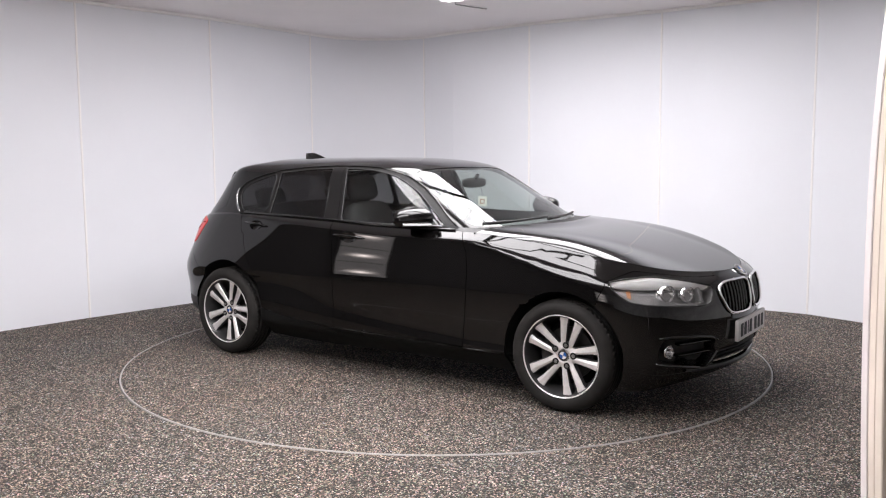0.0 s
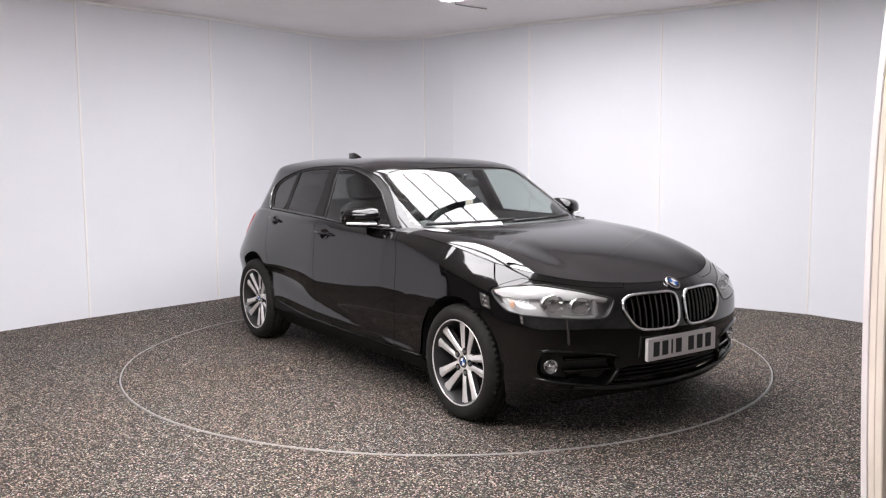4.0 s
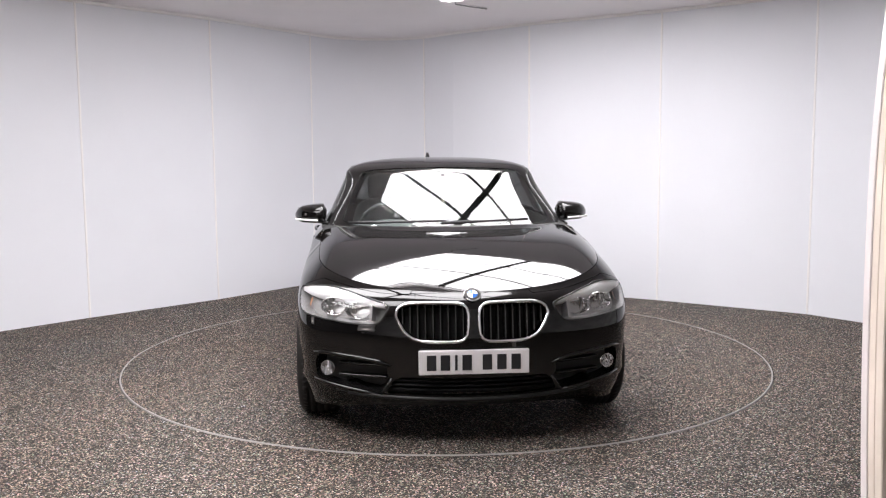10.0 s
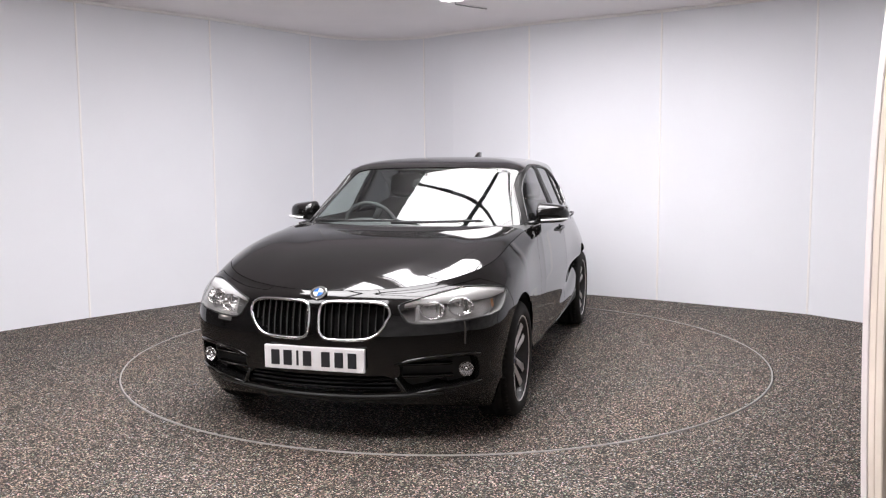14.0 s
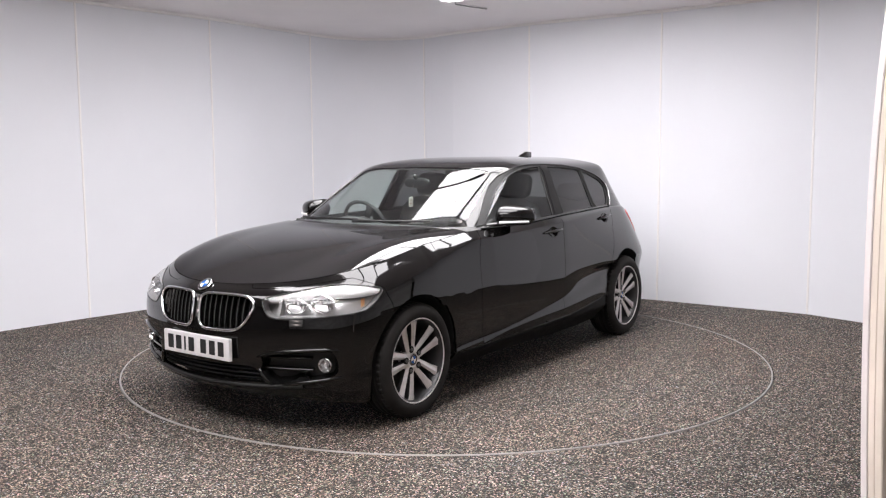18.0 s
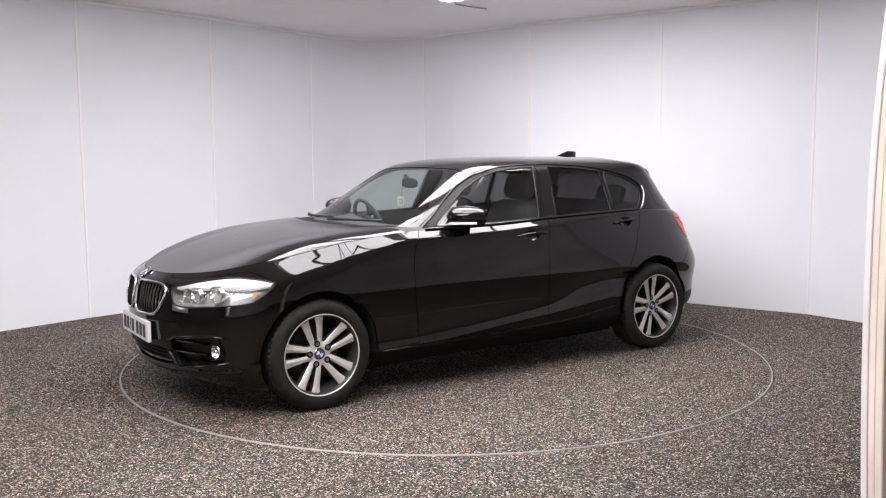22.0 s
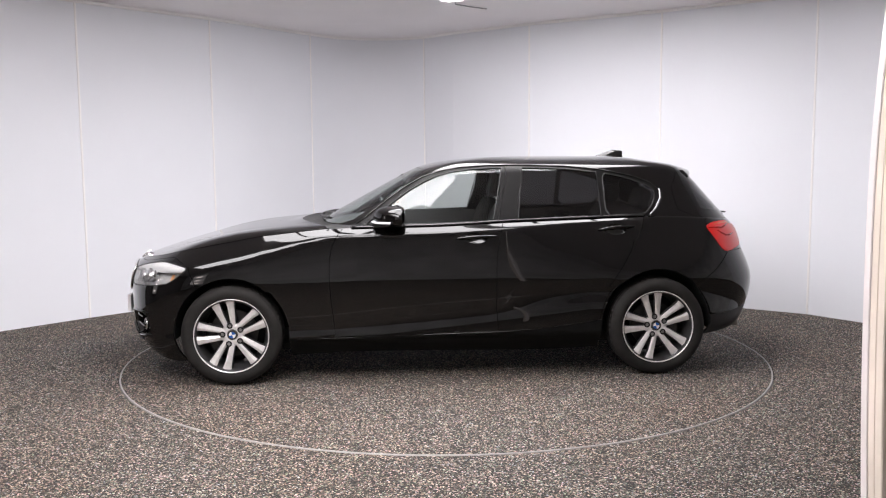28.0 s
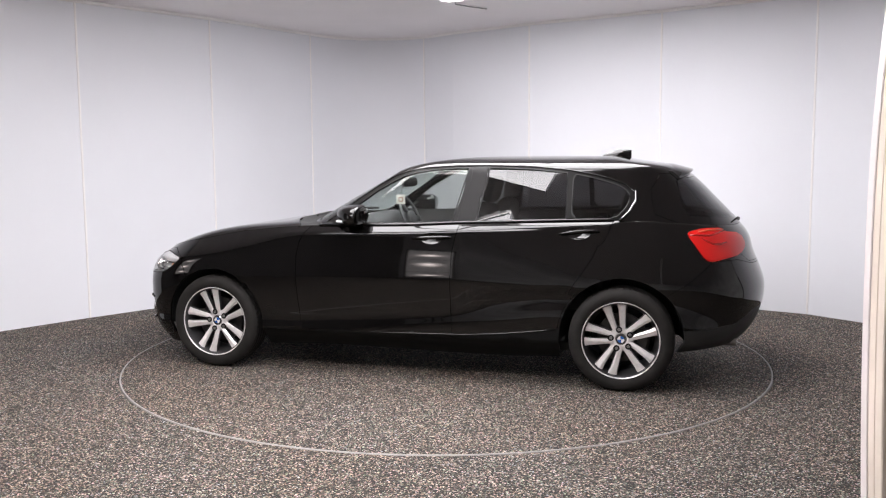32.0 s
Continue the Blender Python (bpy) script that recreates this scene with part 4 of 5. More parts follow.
# ---------------- the car: small builders ----------------
def wheel_meshes():
    """Meshes of one wheel, turned round the y axis, outer face towards +y."""
    out = {}
    bm = bmesh.new()
    R = 0.312
    prof = [(0.220, 0.070), (0.226, 0.094), (0.232, 0.102), (0.240, 0.107), (0.256, 0.1115), (0.276, 0.111), (0.290, 0.104), (0.301, 0.094), (0.307, 0.084), (0.3105, 0.070)]
    for g in (0.052, 0.018, -0.018, -0.052):
        prof += [(R, g + 0.006), (R - 0.007, g + 0.004), (R - 0.007, g - 0.004), (R, g - 0.006)]
    prof += [(0.3105, -0.070), (0.307, -0.084), (0.301, -0.094), (0.290, -0.104), (0.276, -0.111), (0.256, -0.1115), (0.236, -0.107), (0.217, -0.094), (0.214, -0.07)]
    lathe(bm, prof, 72)
    bmesh.ops.recalc_face_normals(bm, faces=bm.faces[:])
    for k in range(60):
        a = 2 * math.pi * k / 60
        for y0, y1 in ((0.062, 0.083), (-0.083, -0.062)):
            r = box(bm, -0.0125, 0.0125, y0, y1, 0.304, 0.3125)
            for v in r:
                if abs(v.co.y) > 0.07:
                    v.co.z -= 0.0045
            bmesh.ops.rotate(bm, verts=r, matrix=Matrix.Rotation(a, 3, "Y"), cent=(0, 0, 0))
    out["tyre"] = (mesh_of("tyre", bm, M_RUBBER), "black road tyre")
    bm = bmesh.new()
    lathe(bm, [(0.222, 0.074), (0.228, 0.094), (0.2325, 0.099), (0.2305, 0.104), (0.2275, 0.104), (0.2245, 0.100)], 72)
    lathe(bm, [(0.2245, 0.100), (0.2175, 0.090), (0.212, 0.06), (0.196, 0.02), (0.192, -0.085), (0.205, -0.092), (0.214, -0.085)], 72, mat_index=1)
    bmesh.ops.recalc_face_normals(bm, faces=bm.faces[:])
    out["rim"] = (mesh_of("rim", bm, [M_SILVER, M_ALLOY_DARK]), "alloy rim with a machined lip")
    # one spoke: r along z
    bm = bmesh.new()
    st = []
    for k in range(9):
        t = k / 8
        r = 0.040 + t * 0.180
        hw = 0.0140 + 0.0100 * t + 0.006 * max(0, t - 0.75) / 0.25
        off = 0.0190 + 0.0300 * t
        face = 0.060 + 0.004 * math.sin(t * math.pi) + 0.022 * t ** 1.6
        deep = face - 0.034 + 0.006 * t
        st.append([(off - hw - 0.004, deep, r), (off - hw, face - 0.007, r), (off - hw * 0.35, face + 0.001, r), (off + hw - 0.004, face - 0.004, r), (off + hw, face - 0.009, r), (off + hw + 0.006, deep, r)])
    grid_mesh(bm, st)
    bm.faces.ensure_lookup_table()
    n = 5
    for i, f in enumerate(bm.faces):
        f.material_index = 0 if i % n in (1, 2, 3) else 1
    bm.faces.new([v for v in bm.verts][-6:])
    bmesh.ops.recalc_face_normals(bm, faces=bm.faces[:])
    out["spoke"] = (mesh_of("spoke", bm, [M_SILVER, M_ALLOY_DARK], False), "machined silver spoke with dark sides")
    bm = bmesh.new()
    lathe(bm, [(0.066, 0.012), (0.074, 0.03), (0.073, 0.05), (0.062, 0.058), (0.046, 0.060), (0.036, 0.062), (0.0345, 0.057)], 40)
    bmesh.ops.recalc_face_normals(bm, faces=bm.faces[:])
    out["hub"] = (mesh_of("hub", bm, M_SILVER), "")
    bm = bmesh.new()
    lathe(bm, [(0.0335, 0.052), (0.0335, 0.062), (0.0315, 0.0645), (0.0295, 0.0645)], 32, mat_index=0)
    lathe(bm, [(0.0295, 0.0645), (0.0205, 0.0648)], 32, mat_index=1)
    c = bm.verts.new((0, 0.066, 0))
    ring = [bm.verts.new((0.0205 * math.cos(2 * math.pi * k / 32), 0.0652, 0.0205 * math.sin(2 * math.pi * k / 32))) for k in range(32)]
    for k in range(32):
        f = bm.faces.new((c, ring[k], ring[(k + 1) % 32]))
        f.material_index = 2 if (k // 8) % 2 else 3
    bmesh.ops.recalc_face_normals(bm, faces=bm.faces[:])
    out["centre_cap"] = (mesh_of("centre_cap", bm, [M_CHROME, M_BLACK_INK, M_BLUE, M_BADGE_WHITE], False), "round cap in black, blue and white quarters")
    bm = bmesh.new()
    lathe(bm, [(0.0165, 0.030), (0.0165, 0.0555), (0.0150, 0.0560)], 20, mat_index=0)
    lathe(bm, [(0.0150, 0.0560), (0.0085, 0.0558)], 20, mat_index=1)
    lathe(bm, [(0.0085, 0.0558), (0.0080, 0.0600), (0.0055, 0.0605), (0.0052, 0.0570), (0.0005, 0.0570)], 6, mat_index=2)
    bmesh.ops.recalc_face_normals(bm, faces=bm.faces[:])
    out["wheel_bolt"] = (mesh_of("wheel_bolt", bm, [M_ALLOY_DARK, M_DARK, M_STEEL], False), "dark recessed wheel bolt")
    bm = bmesh.new()
    lathe(bm, [(0.05, -0.01), (0.148, -0.01), (0.148, -0.032), (0.05, -0.032)], 48)
    bmesh.ops.recalc_face_normals(bm, faces=bm.faces[:])
    out["brake_disc"] = (mesh_of("brake_disc", bm, M_DISC, False), "bare steel brake disc")
    bm = bmesh.new()
    lathe(bm, [(0.19, -0.088), (0.10, -0.092), (0.0, -0.092)], 40)
    out["back_plate"] = (mesh_of("back_plate", bm, M_DARK), "")
    bm = bmesh.new()
    rows = []
    for k in range(9):
        a = math.radians(-32 + 8 * k)
        rows.append([(math.sin(a) * r, y, math.cos(a) * r) for r, y in ((0.095, -0.005), (0.10, 0.018), (0.15, 0.02), (0.168, 0.006), (0.168, -0.045), (0.095, -0.045))])
    grid_mesh(bm, rows, True)
    for r in (rows[0], rows[-1]):
        bm.faces.new([bm.verts.new(p) for p in r])
    bmesh.ops.recalc_face_normals(bm, faces=bm.faces[:])
    out["brake_caliper"] = (mesh_of("brake_caliper", bm, M_DISC, False), "grey cast caliper")
    return out


def add_wheel(car, meshes, x, y, z, turn):
    side = 1 if y > 0 else -1
    w = tagged(new("wheel", meshes["rim"][0]), "silver and grey alloy wheel with five pairs of twin spokes")
    w.parent = car
    w.matrix_basis = Matrix.Translation((x, y, z)) @ Matrix.Rotation(0 if side > 0 else math.pi, 4, "Z") @ Matrix.Rotation(radians(turn), 4, "Y")

    def put(kind, m=Matrix()):
        me, label = meshes[kind]
        ob = new(kind, me)
        ob.parent = w
        ob.matrix_basis = m
        if label:
            ob["label"] = label

    for kind in ("tyre", "hub", "centre_cap", "brake_disc", "back_plate"):
        put(kind)
    put("brake_caliper", Matrix.Rotation(radians(-turn + (100 if x > 0 else -100)), 4, "Y"))
    mirror = Matrix.Diagonal((-1, 1, 1, 1))
    for k in range(5):
        r = Matrix.Rotation(2 * math.pi * k / 5, 4, "Y")
        put("spoke", r)
        put("spoke", r @ mirror)
        put("wheel_bolt", Matrix.Rotation(2 * math.pi * k / 5, 4, "Y") @ Matrix.Translation((0, 0.008, 0.060)) @ Matrix.Diagonal((1.15, 1.0, 1.15, 1)))
    return w


def surf_normal(surf, s, v):
    a = surf.at(np.array([s + 2e-3, s - 2e-3, s, s]), np.array([v, v, v + 4e-3, v - 4e-3]))
    n = np.cross(a[0] - a[1], a[2] - a[3])
    n /= np.linalg.norm(n)
    p = surf.at(np.array([s]), np.array([v]))[0]
    if n @ (p - np.array([0, 0, 0.6])) < 0:
        n = -n
    return Vector(p), Vector(n)


def mirrored(pts, sd):
    return [(p[0], p[1] * sd, p[2]) for p in pts]


def outline_3d(surf, poly, push=0.0, step=1):
    out = []
    for s, v in poly[::step]:
        p, n = surf_normal(surf, float(s), float(v))
        out.append(p + n * push)
    return out


def lamp_bowl(radius, depth):
    """A round reflector that opens towards +x."""
    bm = bmesh.new()
    lathe(bm, [(0.012, -depth), (radius * 0.45, -depth * 0.93), (radius * 0.75, -depth * 0.62), (radius * 0.95, -depth * 0.15), (radius, 0), (radius * 1.03, 0.001), (radius * 1.04, -0.01)], 26, "x")
    bmesh.ops.recalc_face_normals(bm, faces=bm.faces[:])
    return bm


def bulb(radius):
    bm = bmesh.new()
    lathe(bm, [(0.0005, radius), (radius * 0.6, radius * 0.8), (radius, 0), (radius, -0.03), (0.0005, -0.03)], 16, "x")
    bmesh.ops.recalc_face_normals(bm, faces=bm.faces[:])
    return bm


def facing(p, yaw, pitch=0.0):
    return Matrix.Translation(p) @ Matrix.Rotation(radians(yaw), 4, "Z") @ Matrix.Rotation(radians(-pitch), 4, "Y")


def inset_copy(surf, faces, sd, depth, both=False):
    return skin(surf, faces, sd, both=both, offset=-depth, gap=0, lip=0)


def wall_in(surf, poly, sd, depth, taper=0.0):
    """The side wall of a recess: from the skin inwards round an outline."""
    bm = bmesh.new()
    outer, inner = [], []
    c = np.mean(np.array(poly), axis=0)
    for s, v in poly:
        p, n = surf_normal(surf, float(max(s, 0)), float(v))
        outer.append(p - n * 0.001)
        q = np.array((s, v)) + (c - np.array((s, v))) * taper
        p2, n2 = surf_normal(surf, float(max(q[0], 0)), float(q[1]))
        inner.append(p2 - n2 * depth)
    grid_mesh(bm, [mirrored(outer, sd), mirrored(inner, sd)], True)
    bmesh.ops.recalc_face_normals(bm, faces=bm.faces[:])
    return bm


def cup(faces, cx, cz, sd):
    """The hollow behind a door handle."""
    bm = skin(HULL, faces, sd, gap=0, lip=0)
    for v in bm.verts:
        r = ((v.co.x - cx) / 0.070) ** 2 + ((v.co.z - cz) / 0.033) ** 2
        v.co.y -= sd * 0.020 * max(0.0, 1 - r) ** 0.8
    bm.verts.layers.float_vector.remove(bm.verts.layers.float_vector["surface_normal"])
    return bm


def build_car():
    car = thing("car", "black five-door hatchback car with silver twin-spoke wheels on the turntable", "car")
    hp = panelise(HULL, 190, 46, hull_outlines())
    gp = panelise(GREEN, 170, 44, green_outlines())
    hull_poly, green_poly = dict(hull_outlines()), dict(green_outlines())

    # ---- shell behind the panels ----
    keep = [f for k, v in hp.items() if k not in ("arch_f", "arch_r", "kidney", "headlight", "fog_recess", "lower_grille", "cup_f", "cup_r") for f in v]
    part("inner_shell", skin(HULL, keep, both=True, offset=-0.016, gap=0, lip=0), M_DARK, car, "black inner shell behind the panels")
    bm = bmesh.new()
    box(bm, -1.62, 1.70, -0.60, 0.60, 0.17, 0.21, 0.01)
    part("underbody", bm, M_DARK, car)
    for cx in (1.345, -1.345):
        for sd in (1, -1):
            bm = bmesh.new()
            rows = []
            hole = 0.354 if cx > 0 else 0.366
            for k in range(33):
                a = math.radians(-6 + 192 * k / 32)
                x, z = cx + (hole + 0.004) * math.cos(a), 0.315 + (hole + 0.004) * math.sin(a)
                lip = float(HULL.at(np.array([HULL.s_from_x(x, z)]), None, np.array([z]))[0][1]) - 0.010
                rows.append([(cx + r * math.cos(a), y * sd, 0.315 + r * math.sin(a)) for y, r in ((lip, hole + 0.004), (0.74, hole + 0.004), (0.68, hole + 0.003), (0.52, 0.35), (0.47, 0.33), (0.46, 0.10))])
            grid_mesh(bm, rows)
            part("wheel_arch_liner", bm, M_DARK, car)

    # ---- outer panels ----
    fender = hp["rest"]
    s_mid = HULL.s_from_x(-0.2, 0.6)
    fr = [f for f in fender if np.mean([p[0] for p in f]) < s_mid]
    rr = [f for f in fender if np.mean([p[0] for p in f]) >= s_mid]
    doors = {}
    for sd in (1, -1):
        part("front_wing", skin(HULL, fr, sd), M_PAINT, car)
        part("rear_quarter_panel", skin(HULL, rr, sd), M_PAINT, car)
        part("side_skirt", skin(HULL, hp["side_skirt"], sd), M_SILL, car, "black sill panel")
        doors[sd, "f"] = part("front_door", skin(HULL, hp["front_door"], sd), M_PAINT, car)
        doors[sd, "r"] = part("rear_door", skin(HULL, hp["rear_door"], sd), M_PAINT, car)
    bumper = part("front_bumper", skin(HULL, hp["front_bumper"], both=True), M_PAINT, car)
    part("rear_bumper", skin(HULL, hp["rear_bumper"], both=True), M_PAINT, car)
    part("rear_valance", skin(HULL, hp["rear_valance"], both=True, offset=-0.004), M_PLASTIC, car, "matt black rear valance")
    tailgate = part("tailgate", skin(HULL, hp["tailgate"], both=True), M_PAINT, car)
    # bonnet
    bon = panelise(Bonnet(), 110, 30, [])["rest"]
    bm = skin(Bonnet(), bon, both=True, gap=0.002, lip=0.012)
    bonnet = part("bonnet", bm, M_PAINT, car)
    cow = panelise(Cowl(), 60, 6, [])["rest"]
    part("scuttle_panel", skin(Cowl(), cow, both=True, gap=0, lip=0), M_PLASTIC, car, "black plastic scuttle panel")

    # ---- greenhouse ----
    part("roof", skin(GREEN, gp["rest"], both=True, gap=0.0012, lip=0.01), M_PAINT, car)
    part("tailgate_upper", skin(GREEN, gp["tailgate_upper"], both=True, gap=0.001, lip=0.01), M_PAINT, car)
    ws = part("windscreen", skin(GREEN, gp["windscreen"], both=True, offset=-0.003, gap=0, lip=0), M_GLASS, car, "clear laminated windscreen")
    bs = part("rear_screen", skin(GREEN, gp["rear_screen"], both=True, offset=-0.003, gap=0, lip=0), M_GLASS_DARK, car, "dark privacy glass")
    ws.visible_shadow = bs.visible_shadow = False
    for sd in (1, -1):
        part("window_frame", skin(GREEN, gp["window_frame"], sd, offset=-0.003, gap=0.0008, lip=0.012), M_SATIN, doors[sd, "f"], "satin black window surround")
        part("pillar_trim", skin(GREEN, gp["pillar_trim"], sd, offset=0.001, gap=0.001, lip=0.008), M_SATIN, doors[sd, "f"], "satin black pillar trim")
        for nm, m, d in (("front_window", M_GLASS_SIDE, "f"), ("rear_window", M_GLASS_DARK, "r"), ("quarter_window", M_GLASS_DARK, "r")):
            g = part(nm, skin(GREEN, gp[nm], sd, offset=-0.006, gap=0, lip=0), m, doors[sd, d], "clear side glass" if d == "f" else "dark privacy glass")
            g.visible_shadow = False
        # rubber seals round the panes and the bright line of the surround
        for nm in ("front_window", "rear_window", "quarter_window"):
            bm = bmesh.new()
            tube(bm, mirrored(outline_3d(GREEN, green_poly[nm], -0.002), sd), 0.0045, 6, True)
            part("window_seal", bm, M_PLASTIC, doors[sd, "f" if nm == "front_window" else "r"])
        bm = bmesh.new()
        sill = on_surface(HULL, [("x", 0.965, 0.281), ("x", 0.686, 0.284), ("x", 0.334, 0.290), ("x", -0.022, 0.296), ("x", -0.381, 0.303), ("x", -0.6, 0.317), ("x", -0.743, 0.332), ("x", -0.88, 0.349), ("x", -0.95, 0.360)])
        tube(bm, mirrored(outline_3d(HULL, sill, 0.001), sd), 0.0035, 8)
        part("sill_moulding", bm, M_PAINT, car)
        bm = bmesh.new()
        fr_line = outline_3d(GREEN, on_surface(GREEN, DOOR_FRAME), 0.001)
        tube(bm, mirrored(fr_line, sd), [0.005] * (len(fr_line) - 6) + [0.005] * 6, 8)
        part("window_moulding", bm, M_GLOSS, car, "gloss black window moulding")
        bm = bmesh.new()
        kink = on_surface(GREEN, [("x", -1.407, 1.185), ("x", -1.411, 1.15), ("x", -1.409, 1.125), ("x", -1.392, 1.095), ("x", -1.375, 1.065), ("x", -1.346, 1.035), ("x", -1.321, 1.014)])
        tube(bm, mirrored(outline_3d(GREEN, kink, 0.009), sd), [0.003, 0.006, 0.008, 0.008, 0.008, 0.007, 0.004], 10)
        part("kink_trim", bm, M_MOULD, car, "bright trim at the rear of the side windows")
        bm = bmesh.new()
        pts = [HULL.at(np.array([s]), np.array([1.0]))[0] for s in np.linspace(HULL.s_from_x(0.60, 0.963), HULL.s_from_x(-1.29, 1.012), 40)]
        tube(bm, mirrored([(p[0], p[1] + 0.001, p[2] + 0.005) for p in pts], sd), 0.008, 8)
        part("waist_moulding", bm, M_GLOSS, car, "gloss black waist moulding")

    # ---- front lamps ----
    for sd in (1, -1):
        lamp = part("headlight", skin(HULL, hp["headlight"], sd, offset=0.001, gap=0.001, lip=0.0), M_LENS, car, "clear headlight with twin silver reflectors and amber corner")
        lamp.visible_shadow = False
        part("lamp_housing", inset_copy(HULL, hp["headlight"], sd, 0.075), M_HL_GREY, lamp, "grey bezel inside the lamp")
        outer = [f for f in hp["headlight"] if np.mean([p[0] for p in f]) > HULL.s_from_y(0.495, 0.66)]
        part("reflector_panel", skin(HULL, outer, sd, offset=-0.062, gap=0, lip=0), M_HL_MID, lamp, "silver panel round the reflectors")
        part("lamp_wall", wall_in(HULL, hull_poly["headlight"], sd, 0.076), M_HL_GREY, lamp)
        bm = bmesh.new()
        tube(bm, mirrored(outline_3d(HULL, hull_poly["headlight"], -0.001), sd), 0.004, 6, True)
        part("lamp_gasket", bm, M_PLASTIC, lamp)
        # satin brow along the top edge
        top = on_surface(HULL, [("x", 1.615, 0.736), ("x", 1.68, 0.752), ("x", 1.76, 0.760), ("y", 0.66, 0.756), ("y", 0.58, 0.742), ("y", 0.52, 0.727), ("y", 0.425, 0.699)])
        low = on_surface(HULL, [("x", 1.625, 0.722), ("x", 1.69, 0.724), ("x", 1.77, 0.728), ("y", 0.66, 0.727), ("y", 0.58, 0.718), ("y", 0.52, 0.708), ("y", 0.425, 0.692)])
        bm = bmesh.new()
        grid_mesh(bm, [mirrored(outline_3d(HULL, top, -0.004), sd), mirrored(outline_3d(HULL, low, -0.012), sd), mirrored(outline_3d(HULL, low, -0.045), sd)])
        bmesh.ops.recalc_face_normals(bm, faces=bm.faces[:])
        part("lamp_brow", bm, M_HL_TRIM, lamp, "satin silver brow strip")
        for y, z, r in ((0.542, 0.660, 0.045), (0.664, 0.673, 0.047)):
            s = HULL.s_from_y(y, z)
            p, n = surf_normal(HULL, s, float(HULL.v_of(s, z)))
            m = facing((p.x - 0.044, p.y * sd, p.z), 12 * sd if y > 0.6 else 6 * sd) @ Matrix.Diagonal((1, 1.28, 0.88, 1))
            ob = part("reflector", lamp_bowl(r, 0.045), M_HL_SILVER, lamp, "round faceted silver reflector", smooth=False)
            ob.matrix_basis = m
            bm = bmesh.new()
            lathe(bm, [(r * 1.10, -0.012), (r * 1.10, 0.004), (r * 1.04, 0.009), (r * 0.98, 0.004), (r * 0.98, -0.006)], 40, "x")
            bmesh.ops.recalc_face_normals(bm, faces=bm.faces[:])
            part("lamp_bezel", bm, M_CHROME, lamp, "bright ring round the reflector").matrix_basis = m
            bm = bmesh.new()
            for k in range(-3, 4):
                if k:
                    h = 0.8 * math.sqrt(max(0.0, r * r - (k * r * 0.27) ** 2))
                    box(bm, -0.034, -0.026, k * r * 0.27 - 0.0022, k * r * 0.27 + 0.0022, -h, h)
            part("reflector_flute", bm, M_HL_SILVER, lamp, smooth=False).matrix_basis = m
            ob = part("bulb", bulb(0.011), M_CHROME, lamp)
            ob.matrix_basis = m @ Matrix.Translation((-0.035, 0, 0))
        dv = on_surface(HULL, [("y", 0.478, 0.700), ("y", 0.492, 0.705), ("y", 0.500, 0.622), ("y", 0.484, 0.620)])
        bm = bmesh.new()
        o = [mirrored(outline_3d(HULL, dv, -0.014), sd), mirrored(outline_3d(HULL, dv, -0.07), sd)]
        vs = grid_mesh(bm, o, True)
        bm.faces.new(vs[0])
        bmesh.ops.recalc_face_normals(bm, faces=bm.faces[:])
        part("lamp_divider", bm, M_HL_GREY, lamp, smooth=False)
        # amber turn lamp in the outer corner
        a = on_surface(HULL, [("x", 1.700, 0.712), ("x", 1.722, 0.715), ("x", 1.735, 0.660), ("x", 1.712, 0.668)])
        bm = bmesh.new()
        bm.faces.new([bm.verts.new(p) for p in mirrored(outline_3d(HULL, a, -0.045), sd)])
        bmesh.ops.subdivide_edges(bm, edges=bm.edges[:], cuts=4, use_grid_fill=True)
        part("turn_lamp", bm, M_AMBER, lamp, "amber turn lamp")
        # lower chrome ledge
        led = on_surface(HULL, [("y", 0.50, 0.614), ("y", 0.54, 0.612), ("y", 0.60, 0.614), ("y", 0.66, 0.622)])
        bm = bmesh.new()
        grid_mesh(bm, [mirrored(outline_3d(HULL, led, -0.012), sd), mirrored([p + Vector((0, 0, 0.010)) for p in outline_3d(HULL, led, -0.04)], sd)])
        bmesh.ops.recalc_face_normals(bm, faces=bm.faces[:])
        part("lamp_ledge", bm, M_HL_GREY, lamp)

        # ---- kidney grille ----
        kid = part("kidney_grille", wall_in(HULL, hull_poly["kidney"], sd, 0.05), M_GLOSS, bumper, "chrome-ringed kidney grille with black slats")
        bm = bmesh.new()
        line = outline_3d(HULL, hull_poly["kidney"], 0.006)
        tube(bm, mirrored(line, sd), 0.0080, 10, True, 1.0)
        part("grille_surround", bm, M_CHROME, bumper, "polished chrome grille ring")
        bm = skin(HULL, hp["kidney"], sd, offset=-0.05, gap=0, lip=0)
        part("grille_mesh", bm, M_DARK, bumper)
        for k in range(9):
            y = 0.048 + k * 0.036
            zt = 0.699 if y < 0.30 else 0.69
            zb = 0.537 if y < 0.27 else 0.537 + (y - 0.27) * 1.10
            bm = bmesh.new()
            rows = []
            for j in range(7):
                z = zb + (zt - zb) * j / 6
                s = HULL.s_from_y(y, z)
                p, n = surf_normal(HULL, s, float(HULL.v_of(s, z)))
                rows.append([((p + n * d).x, ((p + n * d).y + o) * sd, p.z) for d, o in ((-0.045, -0.005), (-0.012, -0.006), (-0.004, 0), (-0.012, 0.006), (-0.045, 0.005))])
            grid_mesh(bm, rows, True)
            bmesh.ops.recalc_face_normals(bm, faces=bm.faces[:])
            part("grille_slat", bm, M_GLOSS, bumper)

        # ---- fog lamp recess ----
        part("fog_recess", inset_copy(HULL, hp["fog_recess"], sd, 0.06), M_PLASTIC, bumper)
